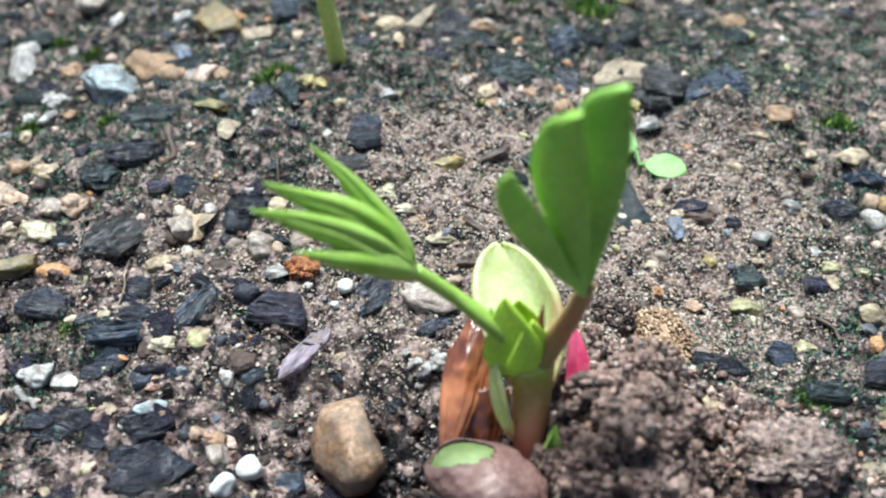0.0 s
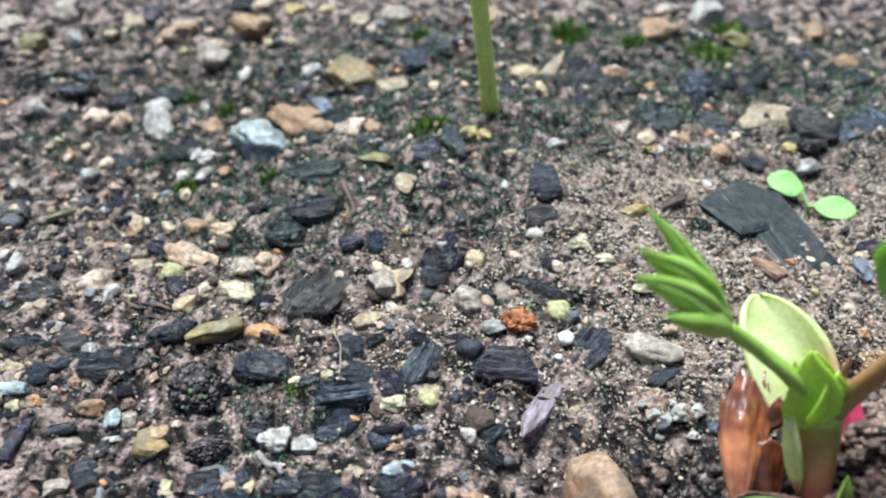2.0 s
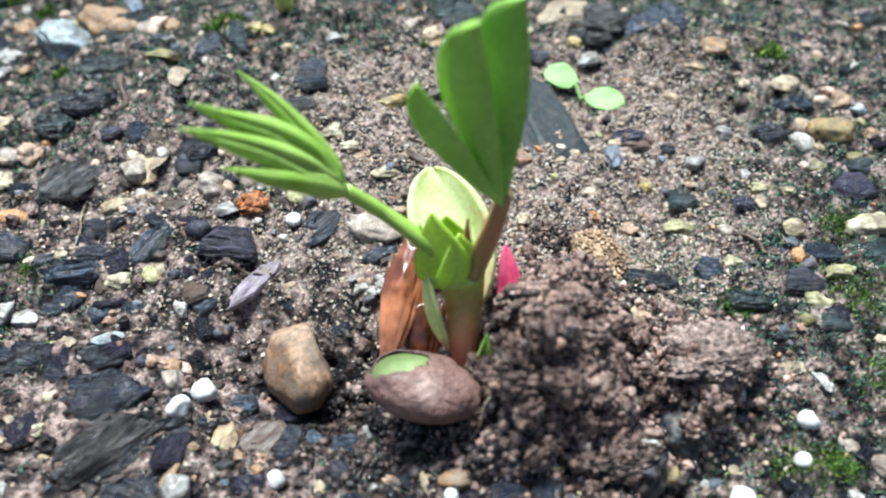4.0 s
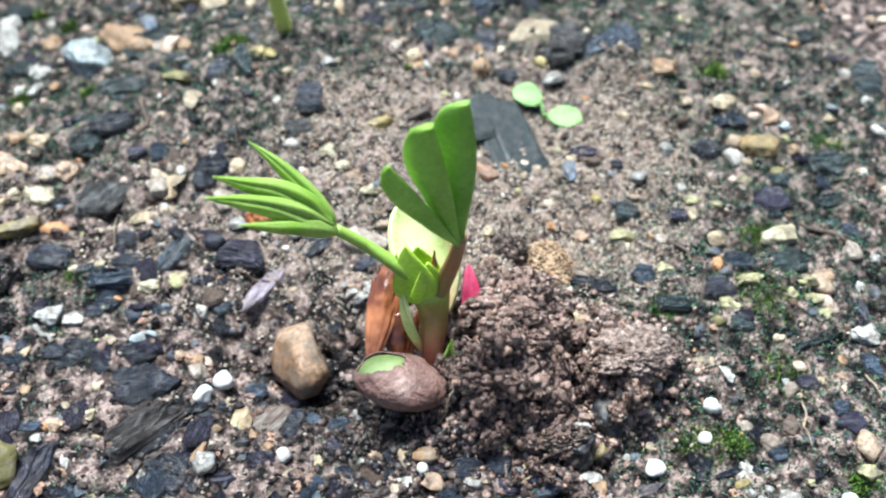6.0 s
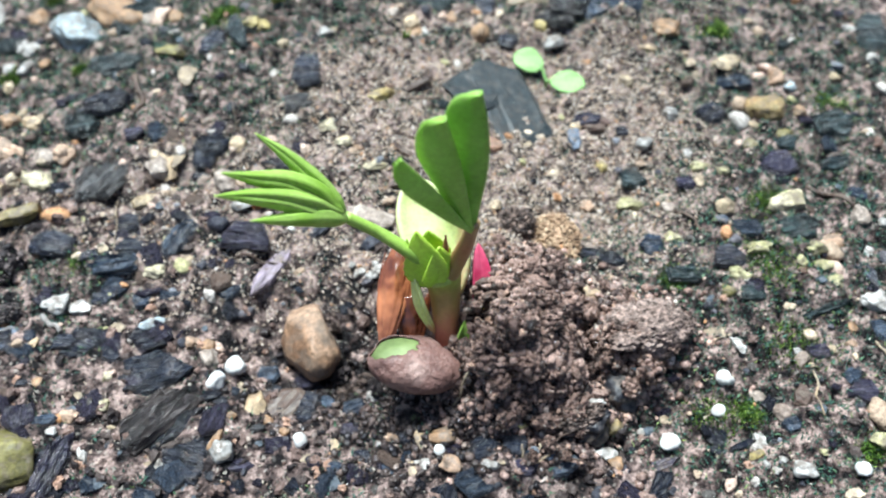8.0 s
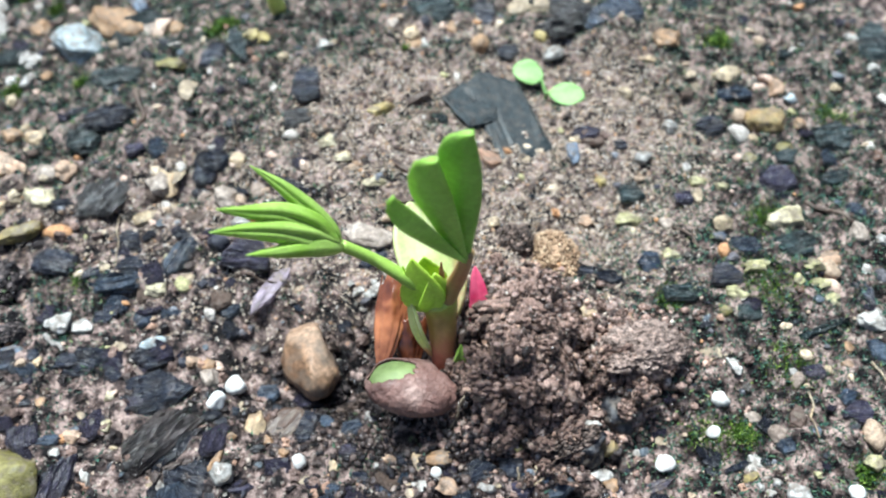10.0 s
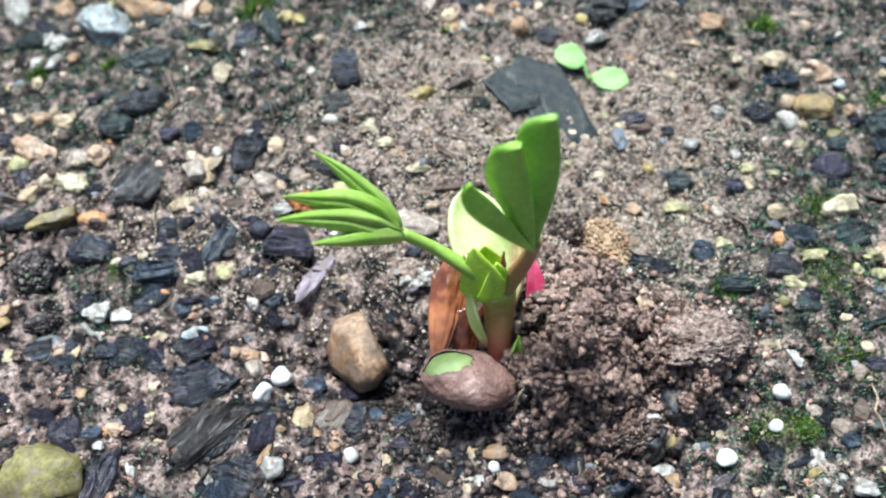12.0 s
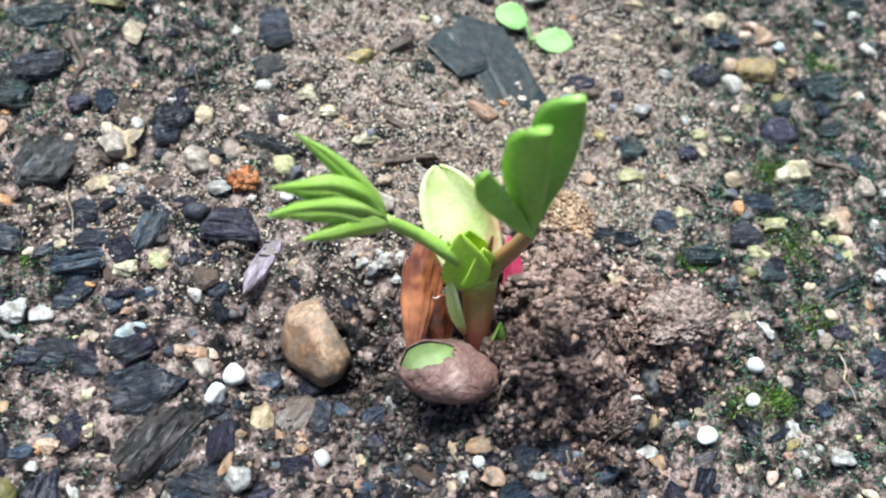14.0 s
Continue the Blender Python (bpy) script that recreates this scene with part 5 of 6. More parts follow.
# toothed leafy scales round the growing tip
for foot, top, wide_by, turn in (((-0.66, 0.40, 1.62), (-0.86, 0.56, 2.40), 0.20, -0.5), ((-0.56, 0.34, 1.58), (-0.73, 0.56, 2.54), 0.60, -0.15), ((-0.42, 0.36, 1.58), (-0.44, 0.46, 2.32), 0.56, 0.25),
                                 ((-0.52, 0.64, 1.70), (-0.58, 0.72, 2.36), 0.50, 0.1)):
    blade("stipule", foot, top, wide_by, (turn, -0.8, 0.4), 4, 0.05, GREEN_TIP, seedling, wide=0.36, point=0.85, thick=0.016, wave=0.03, tooth=0.04)
blade("stipule", (-0.36, 0.50, 2.05), (-0.35, 0.50, 2.50), 0.07, (0, -0.8, 0.4), 10, 0.02, PETIOLE_RED, seedling, "withered brown awn", wide=0.3)


def cotyledon():
    """The standing half of the split seed: a thick spoon leaning away, pale inside and pink outside."""
    def shell(inset, depth, name, mat, parent, label, top=1.0):
        bm = bmesh.new()
        base, tip = Vector((-0.40, 0.62, 0.85)), Vector((-0.60, 2.05, 1.98))
        d = tip - base
        n = Vector((-0.15, -0.60, 0.8))
        n = (n - d * (n.dot(d) / d.dot(d))).normalized()
        side = d.cross(n).normalized()
        grid = []
        for i in range(33):
            u = top * (1 - (1 - i / 32) ** 1.8)
            w = 0.455 * max(0.0, math.sin(math.pi * u**1.15)) ** 0.50 * inset + 0.03
            lean = 0.10 - 0.24 * u * u
            row = []
            for j in range(21):
                q = 2 * j / 20 - 1
                rim = 0.02 * math.exp(-(((abs(q) - 0.93) / 0.08) ** 2))
                dent = 0.05 * noise.noise(Vector((q * 1.6, u * 3.0, 2.0)))
                row.append(bm.verts.new(base + d * u + side * (q * w + lean) + n * (0.30 * q * q * w / 0.5 + rim + dent + depth * (1 - q * q) * math.sin(math.pi * u) ** 0.5)))
            grid.append(row)
        for a, b in zip(grid, grid[1:]):
            for j in range(20):
                bm.faces.new((a[j], a[j + 1], b[j + 1], b[j]))
        return link_mesh(name, bm, mat, parent, label)

    inner = shell(0.97, 0.0, "cotyledon", GREEN_PALE, seedling, "pale green cupped seed leaf with brownish blotches")
    outer = shell(0.93, -0.12, "seed_skin", PINK, inner, "crimson pink seed skin", 0.45)
    for ob, t in ((inner, 0.06), (outer, 0.02)):
        mod = ob.modifiers.new("thickness", "SOLIDIFY")
        mod.thickness, mod.offset = t * CM, 0.0


cotyledon()
blade("seed_skin", (0.13, 0.50, 0.46), (0.11, 1.20, 1.46), 0.33, (0.25, -0.8, 0.5), 20, 0.10, PINK, seedling, "crimson pink seed skin", wide=0.42, point=0.6)
blade("cotyledon_margin", (-0.50, 0.14, 0.62), (-0.80, 0.52, 1.92), 0.19, (-0.6, -0.7, 0.3), 30, 0.08, GREEN_PALE, seedling, "pale green edge of the seed leaf", wide=0.55, thick=0.05)


def front_seed():
    """The other half of the seed, lying in the soil with its coat torn open."""
    m = pose(-0.84, -0.35, 0.72, -8, 13, -3)
    bm = lump(31, 4, 2, 0.03, 0.05)
    for v in bm.verts:
        v.co = m @ Vector((v.co.x * 0.64, v.co.y * 0.41, v.co.z * 0.31))
    flesh = link_mesh("cotyledon", bm, FLESH, seedling, "fresh green seed half in a dusty brown coat")
    bm = lump(31, 5, 2, 0.03, 0.05)
    tear = []
    for f in bm.faces:
        c = f.calc_center_median()
        gap = ((c.x + 0.60) / 0.56) ** 2 + ((c.y - 0.20) / 0.50) ** 2 + 0.8 * noise.noise(c * 4)
        if c.z > 0 and gap < 1:
            tear.append(f)
    bmesh.ops.delete(bm, geom=tear, context="FACES")
    for v in bm.verts:
        k = 1.01 + 0.05 * abs(noise.noise(v.co * 3)) + 0.025 * abs(noise.noise(v.co * 11)) + 0.02 * noise.noise(v.co * 26)
        v.co = m @ Vector((v.co.x * 0.65 * k, v.co.y * 0.42 * k, v.co.z * 0.315 * k))
    coat = link_mesh("seed_coat", bm, COAT, flesh, "dusty purplish brown torn seed coat")
    mod = coat.modifiers.new("thickness", "SOLIDIFY")
    mod.thickness, mod.offset = 0.02 * CM, 1.0


front_seed()


def husk_piece(name, base, tip, width, face, curl, seed, label):
    """A dry thin curled piece of seed skin, creased lengthwise, with ragged ends, open along one side."""
    base, tip = Vector(base), Vector(tip)
    d = tip - base
    n = (Vector(face) - d * (Vector(face).dot(d) / d.dot(d))).normalized()
    side = d.cross(n).normalized()
    bm = bmesh.new()
    grid = []
    for i in range(45):
        row = []
        for j in range(41):
            q = j / 20 - 1
            u = i / 44 * (1 + 0.22 * noise.noise(Vector((q * 2.5, seed, 0.5)))) + 0.06 * noise.noise(Vector((q * 3.5, seed, 7.0)))
            r = width / 2 * (0.20 + 0.80 * math.sin(math.pi * (0.02 + 0.64 * min(1.1, max(0.0, u)))))
            a = radians(curl) / 2 * q
            k = r * (1 + 0.30 * noise.noise(Vector((u * 1.3, q * 1.2, seed))) + 0.10 * noise.noise(Vector((u * 1.6, q * 2.6, seed + 3))) + 0.05 * noise.noise(Vector((u * 7, q * 9, seed))) - 0.34 * max(0.0, 0.32 - abs(noise.noise(Vector((u * 1.1 + q * 0.5, q * 2.2, seed + 11))))))
            row.append(bm.verts.new(base + d * u + side * math.sin(a) * k + n * (math.cos(a) * k * 0.75 - r * 0.5)))
        grid.append(row)
    for a, b in zip(grid, grid[1:]):
        for j in range(40):
            bm.faces.new((a[j], a[j + 1], b[j + 1], b[j]))
    ob = link_mesh(name, bm, HUSK, seedling, label)
    mod = ob.modifiers.new("thickness", "SOLIDIFY")
    mod.thickness = 0.02 * CM


husk_piece("husk", (-1.30, -0.10, 0.82), (-1.02, 1.08, 1.46), 0.56, (-0.15, -0.60, 0.8), 170, 1.0, "glossy chestnut brown curled seed husk")
husk_piece("husk", (-0.90, 0.02, 0.50), (-0.84, 0.56, 1.10), 0.54, (0.1, -0.8, 0.5), 200, 5.0, "dark brown lower fold of the seed husk")
husk_piece("husk", (-0.86, 0.72, 1.10), (-0.58, 0.78, 1.42), 0.40, (-0.1, -0.8, 0.5), 150, 9.0, "orange-brown torn flap of the seed husk")
blade("shoot", (-0.20, 0.02, 0.52), (-0.14, 0.10, 1.12), 0.24, (0.1, -1, 0.3), 30, 0.12, GREEN_NEW, seedling, "small green side shoot", wide=0.4)


# ---- the bristly stalk behind ----
def stalk():
    thing = tagged(new("plant_stalk"), "slim bristly yellow-green plant stalk rising from the soil", "plant")
    mat = fade_mat("stalk_skin", [(0.0, (0.30, 0.23, 0.08)), (0.25, (0.50, 0.56, 0.13)), (1.0, (0.52, 0.64, 0.17))], 0.6, 3.0, sub=0.35)
    pts = [(-3.55, 8.75, 0.55), (-3.66, 8.75, 1.6), (-3.86, 8.72, 3.2), (-4.15, 8.66, 5.5)]
    tube("stem", pts, [0.17, 0.15, 0.15, 0.14], mat, thing)
    rng = random.Random(3)
    bm = bmesh.new()
    line = spline(pts, 40)
    for _ in range(260):
        p = rng.choice(line)
        a = rng.uniform(0, 2 * math.pi)
        out = Vector((math.cos(a), math.sin(a), rng.uniform(-0.2, 0.5))).normalized()
        s = out.cross(Vector((0, 0, 1))).normalized() * 0.008
        q = p + out * 0.13
        vs = [bm.verts.new(v) for v in (q - s, q + s, q + out * rng.uniform(0.06, 0.12))]
        bm.faces.new(vs)
    link_mesh("bristles", bm, mat, thing, "fine pale bristles")


stalk()


# ---- tiny sprout with two round leaves ----
def sprout():
    thing = tagged(new("sprout"), "tiny sprout with two round pale green leaves", "plant")
    mat = leaf_mat("sprout_green", (0.17, 0.36, 0.10), (0.25, 0.45, 0.15), 0.6, 0.2)
    z = soil_z(1.75, 6.6)
    root = (1.74, 6.44, z - 0.1)
    fork = (1.76, 6.42, z + 0.12)
    tube("stem", [root, (1.77, 6.43, z + 0.03), fork], [0.035, 0.03, 0.03], mat, thing, seg=8)
    for near, far, up in (((1.70, 6.68, z + 0.24), (1.20, 7.02, z + 0.34), -0.1), ((1.84, 6.38, z + 0.16), (2.48, 6.22, z + 0.16), 0.1)):
        tube("leaf_stalk", [fork, tuple((a + b) / 2 for a, b in zip(fork, near)), near], [0.028, 0.026, 0.03], mat, thing, seg=8)
        blade("leaf", near, far, 0.50, (up, -0.3, 1), 6, 0.02, mat, thing, wide=0.52, point=0.5)


sprout()


# ---- loose grains, crumbs and moss ----
def unit_lumps(count, sub, seed, facets, rough, boxy, clumps=0.0):
    return [arrays(lump(seed + i, sub, facets, rough, boxy, clumps)) for i in range(count)]


def scatter(name, places, sizes, flat, shapes, mat, seed, label, category, sink=0.25, smooth=False):
    """Many loose grains as one object, each turned and sized by chance and resting in the soil."""
    rng = np.random.RandomState(seed)
    verts, tris, base = [], [], 0
    z = height(places[:, 0], places[:, 1]) + crumbs(places[:, 0], places[:, 1])
    for (x, y), h, s in zip(places, z, sizes):
        v, f = shapes[rng.randint(len(shapes))]
        a, b = rng.uniform(0, 2 * math.pi), rng.normal(0, 0.35)
        size = s * np.array([rng.uniform(0.8, 1.3), rng.uniform(0.65, 1.0), flat * rng.uniform(0.7, 1.2)])
        p = v * size
        ca, sa, cb, sb = math.cos(a), math.sin(a), math.cos(b), math.sin(b)
        p = p @ np.array([[1, 0, 0], [0, cb, sb], [0, -sb, cb]]) @ np.array([[ca, sa, 0], [-sa, ca, 0], [0, 0, 1]])
        verts.append(p + (x, y, h + size[2] * (0.5 - sink)))
        tris.append(f + base)
        base += len(v)
    return mesh_object(name, np.concatenate(verts), np.concatenate(tris), mat, label, category, "stuff", smooth=smooth)


RNG = np.random.RandomState(5)


def field(n, keep=None):
    """n chance places over the ground in view, thinned by keep(x, y)."""
    out = np.zeros((0, 2))
    while len(out) < n:
        p = np.stack([RNG.uniform(-17, 12, n), RNG.uniform(-4, 22, n)], 1)
        p = p[(p[:, 1] < 14) | (RNG.rand(n) < 0.5)]
        if keep is not None:
            p = p[RNG.rand(len(p)) < keep(p[:, 0], p[:, 1])]
        out = np.concatenate([out, p])
    return out[:n]


def off_mound(x, y):
    return np.clip(1 - 1.1 * blob(x, y, 0.7, 0.2, 0.9, 1.0) - 0.9 * blob(x, y, -0.7, 0.2, 0.8, 0.8) - humus_shade_layer(x, y), 0.03, 1)


GRAVEL = grains_mat("gravel_tones", [(0.0, (0.34, 0.25, 0.18)), (0.14, (0.46, 0.36, 0.26)), (0.26, (0.035, 0.036, 0.046)), (0.36, (0.48, 0.39, 0.29)), (0.46, (0.42, 0.22, 0.11)),
                                     (0.54, (0.22, 0.17, 0.14)), (0.64, (0.50, 0.36, 0.29)), (0.74, (0.40, 0.365, 0.33)), (0.82, (0.09, 0.085, 0.095)), (0.90, (0.34, 0.32, 0.17)), (0.95, (0.17, 0.18, 0.20))], 0.3)
FLAKES = grains_mat("slate_flake_tones", [(0.0, (0.018, 0.019, 0.023)), (0.4, (0.035, 0.037, 0.044)), (0.62, (0.06, 0.055, 0.05)), (0.8, (0.07, 0.085, 0.10)), (0.9, (0.10, 0.06, 0.045))], 0.18)
# the pale tone at 0.92 paints bright glints into a few grains
SAND = grains_mat("sand_tones", [(0.0, (0.403, 0.320, 0.250)), (0.22, (0.307, 0.236, 0.182)), (0.40, (0.488, 0.404, 0.328)), (0.60, (0.201, 0.152, 0.120)), (0.70, (0.530, 0.452, 0.374)), (0.77, (0.403, 0.247, 0.151)),
                                 (0.84, (0.33, 0.30, 0.275)), (0.92, (0.57, 0.53, 0.48)), (0.945, (0.05, 0.047, 0.05))], 0.24)
CRUMB = grains_mat("crumb_tones", [(0.0, (0.179, 0.112, 0.090)), (0.28, (0.275, 0.175, 0.141)), (0.50, (0.062, 0.041, 0.034)), (0.68, (0.370, 0.244, 0.199)), (0.86, (0.031, 0.021, 0.018)), (0.94, (0.522, 0.337, 0.257)), (0.98, (0.645, 0.537, 0.464))], 0.16, 0.6, 0.14)

LOAM = grains_mat("loam_tones", [(0.0, (0.065, 0.050, 0.045)), (0.3, (0.123, 0.083, 0.071)), (0.52, (0.025, 0.020, 0.020)), (0.75, (0.202, 0.135, 0.112)), (0.92, (0.314, 0.190, 0.136))], 0.2)
ROUND = unit_lumps(8, 2, 500, 6, 0.16, 0.15)


def tiny_grain(seed):
    """An eight-sided grain with uneven corners."""
    r = np.random.RandomState(seed)
    v = np.array([(1, 0, 0), (-1, 0, 0), (0, 1, 0), (0, -1, 0), (0, 0, 1), (0, 0, -1)]) * r.uniform(0.7, 1.3, (6, 1)) + r.normal(0, 0.18, (6, 3))
    return v, np.array([(0, 2, 4), (2, 1, 4), (1, 3, 4), (3, 0, 4), (2, 0, 5), (1, 2, 5), (3, 1, 5), (0, 3, 5)])


TINY = [tiny_grain(i) for i in range(12)]
SHARD = [arrays(chip_shape(540 + i)) for i in range(8)]
ROUGH = unit_lumps(12, 2, 560, 2, 0.2, 0.0, 0.42)

ROUND_S, FLAKE_S, ROUGH_S = unit_lumps(12, 2, 500, 7, 0.16, 0.2), unit_lumps(6, 1, 540, 5, 0.05, 0.3), unit_lumps(10, 1, 560, 2, 0.2, 0.0, 0.3)
p = field(3000, lambda x, y: off_mound(x, y) * np.clip(1 - 0.7 * sand_layer(x, y), 0.2, 1) * np.clip(1 - 0.9 * damp_layer(x, y), 0.15, 1) * np.clip(1 - 0.8 * moss_layer(x, y), 0.1, 1))
scatter("fine_gravel", p, 0.035 + 0.105 * RNG.rand(len(p)) ** 2.4, 0.75, ROUND_S, GRAVEL, 21, "mixed tan, cream and grey fine gravel", "gravel")
p = field(2700, lambda x, y: off_mound(x, y) * np.clip(1 - 0.8 * sand_layer(x, y), 0.12, 1))
scatter("slate_flakes", p, 0.045 + 0.09 * RNG.rand(len(p)) ** 2.0, 0.22, FLAKE_S, FLAKES, 22, "small dark slate and bark flakes", "gravel")
p = field(85000, lambda x, y: np.clip(0.10 - 0.14 * damp_layer(x, y) + 0.75 * sand_layer(x, y) - 0.8 * moss_layer(x, y), 0.02, 1) * np.clip(1 - 1.2 * humus_shade_layer(x, y), 0.01, 1) * (x > -14) * (x < 9) * (y < 16))
scatter("coarse_sand", p, 0.007 + 0.030 * RNG.rand(len(p)) ** 3.0, 0.7, TINY, SAND, 23, "coarse damp sand grains", "sand")
p = field(4600, lambda x, y: np.clip(1 - humus_shade_layer(x, y), 0.02, 1) * np.clip(0.8 - 0.95 * sand_layer(x, y) - 0.9 * moss_layer(x, y), 0.04, 1))
scatter("soil_crumbs", p, 0.025 + 0.09 * RNG.rand(len(p)) ** 2.2, 0.8, ROUGH, LOAM, 24, "dark moist soil crumbs", "soil")
p = np.concatenate([RNG.normal((0.80, 0.10), (0.62, 0.80), (5200, 2)), RNG.normal((2.4, 0.2), (0.55, 0.45), (1100, 2))])
scatter("dug_soil", p, 0.016 + 0.075 * RNG.rand(len(p)) ** 2.4, 0.95, ROUGH_S, CRUMB, 28, "heap of freshly dug moist soil crumbs", "soil", smooth=True)
GRIT = grains_mat("wet_grit_tones", [(0.0, (0.16, 0.125, 0.10)), (0.3, (0.30, 0.25, 0.20)), (0.55, (0.05, 0.045, 0.045)), (0.75, (0.40, 0.36, 0.31))], 0.05, 1.0)
p = np.concatenate([field(13000, lambda x, y: np.clip(1 - 0.6 * moss_layer(x, y), 0.25, 1) * (x > -13) * (x < 9) * (y < 14)), RNG.normal((0.85, 0.1), (0.65, 0.8), (900, 2))])
scatter("wet_grit", p, 0.010 + 0.020 * RNG.rand(len(p)) ** 2.0, 0.9, TINY, GRIT, 30, "wet glinting mineral grit on damp soil", "sand", sink=0.1)
# near-black tones: black soil plus painted shade of the hollows round the seed
HUMUS = grains_mat("humus_tones", [(0.0, (0.030, 0.023, 0.022)), (0.35, (0.060, 0.045, 0.041)), (0.6, (0.012, 0.010, 0.011)), (0.84, (0.13, 0.095, 0.082)), (0.95, (0.26, 0.20, 0.17))], 0.2, 0.5)
p = np.concatenate([RNG.normal((-1.3, -0.1), (0.9, 0.6), (1300, 2)), RNG.normal((-0.3, -1.2), (1.0, 0.35), (900, 2))])
scatter("humus_crumbs", p, 0.014 + 0.07 * RNG.rand(len(p)) ** 2.2, 0.9, ROUGH_S, HUMUS, 29, "black wet crumbs of humus round the seed", "soil", smooth=True)


def scatter_things(name, places, sizes, flat, shapes, mats, seed, label, category, group, smooth=True, lift=0.0):
    """Loose pieces that one could pick up: a thing each, on a few shared meshes."""
    rng = random.Random(seed)
    meshes = []
    for v, f in shapes:
        for mat in mats:
            me = bpy.data.meshes.new(name)
            me.from_pydata([tuple(q) for q in v * CM], [], [tuple(int(i) for i in t) for t in f])
            me.polygons.foreach_set("use_smooth", [smooth] * len(me.polygons))
            me.materials.append(mat)
            meshes.append(me)
    for (x, y), s in zip(places, sizes):
        ob = new(name, rng.choice(meshes))
        sx, sy, sz = s * rng.uniform(0.85, 1.35), s * rng.uniform(0.65, 1.0), s * flat * rng.uniform(0.8, 1.2)
        ob.matrix_world = pose(x * CM, y * CM, (soil_z(x, y) + sz * 0.3 + lift * rng.random()) * CM, rng.gauss(0, 12), rng.gauss(0, 12), rng.uniform(0, 360)) @ Matrix.Diagonal((sx, sy, sz, 1))
        tagged(ob, label, category, group)


CLOTS = [cluster(i, 90 + 4 * i, 0.08, 0.25) for i in range(9)]
DUG = grains_mat("dug_crumb_tones", [(0.0, (0.248, 0.157, 0.127)), (0.26, (0.343, 0.222, 0.180)), (0.50, (0.137, 0.090, 0.073)), (0.64, (0.439, 0.293, 0.242)), (0.84, (0.047, 0.032, 0.026)), (0.93, (0.576, 0.374, 0.281)), (0.98, (0.645, 0.595, 0.525))], 0.16, 0.6, 0.14)
p = np.concatenate([RNG.normal((0.78, 0.40), (0.42, 0.70), (150, 2)), RNG.normal((0.62, -0.7), (0.36, 0.30), (42, 2)), RNG.normal((2.3, 0.1), (0.45, 0.4), (26, 2))])
scatter_things("soil_lump", p, 0.07 + 0.24 * RNG.rand(len(p)) ** 1.5, 0.9, CLOTS, [DUG, CRUMB], 25, "rough moist lump of freshly dug soil", "clod", "lumps of dug soil", True, lift=0.16)
p = RNG.normal((-1.55, 0.0), (0.55, 0.45), (26, 2))
scatter_things("soil_lump", p, 0.06 + 0.16 * RNG.rand(len(p)) ** 1.5, 0.9, CLOTS, [STONE["blue_clod"], STONE["dark_clod"]], 35, "dark wet crumbly lump of soil", "clod", "lumps of dug soil", False)


def slaty(x, y):
    return off_mound(x, y) * np.clip(0.95 * blob(x, y, -6.8, 1.2, 3.0, 2.2) + 1.0 * blob(x, y, -2.2, -1.6, 2.8, 0.8) + 0.45 * blob(x, y, 5.2, 2.2, 1.5, 2.2) + 0.16 - 0.5 * np.clip(sand_layer(x, y), 0, 1), 0.0, 1) * (y < 13) * (x > -13) * (x < 8) * 0.6


def stony(x, y):
    return off_mound(x, y) * np.clip(0.7 * blob(x, y, -8.0, 2.5, 3.5, 3.5) + 0.55 * blob(x, y, -8.5, 9.5, 4.0, 3.0) + 0.5 * blob(x, y, 5.0, 3.0, 2.0, 3.0) + 0.18, 0, 1) * (y < 15) * (x > -14) * (x < 9)


p = field(200, slaty)
scatter_things("slate_chip", p, 0.08 + 0.21 * RNG.rand(len(p)) ** 1.8, 0.16, SHARD, [stone_material(k) for k in ("slate_black", "slate_black", "slate_blue", "slate_purple", "slate_purple")], 26, "small dark slate chip on damp soil", "slate chip", "slate_chips", False)
p = np.concatenate([field(150, stony), field(60, lambda x, y: np.clip(blob(x, y, -9.0, 11.0, 4.0, 2.6) + 0.6 * blob(x, y, 3.5, 12.5, 4.0, 2.0), 0, 1))])
scatter("coarse_gravel", p, 0.06 + 0.17 * RNG.rand(len(p)) ** 2.0, 0.6, ROUND, GRAVEL, 27, "small rounded mixed pebbles bedded in damp soil", "gravel", sink=0.45, smooth=True)
p = field(36, lambda x, y: np.clip(blob(x, y, -9.0, 11.0, 4.5, 2.8) + 0.8 * blob(x, y, 3.5, 12.0, 4.0, 2.0), 0, 1))
scatter_things("slate_chip", p, 0.16 + 0.28 * RNG.rand(len(p)) ** 1.5, 0.2, SHARD, [stone_material("slate_black"), stone_material("slate_green")], 38, "dark slate chip among mossy gravel", "slate chip", "slate_chips", False)
p = field(120, stony)
scatter_things("bark_flake", p, 0.08 + 0.16 * RNG.rand(len(p)) ** 1.6, 0.2, SHARD, [stone_material("bark"), stone_material("slate_purple")], 29, "small brown flake of bark on damp soil", "bark", "bark_flakes", False)


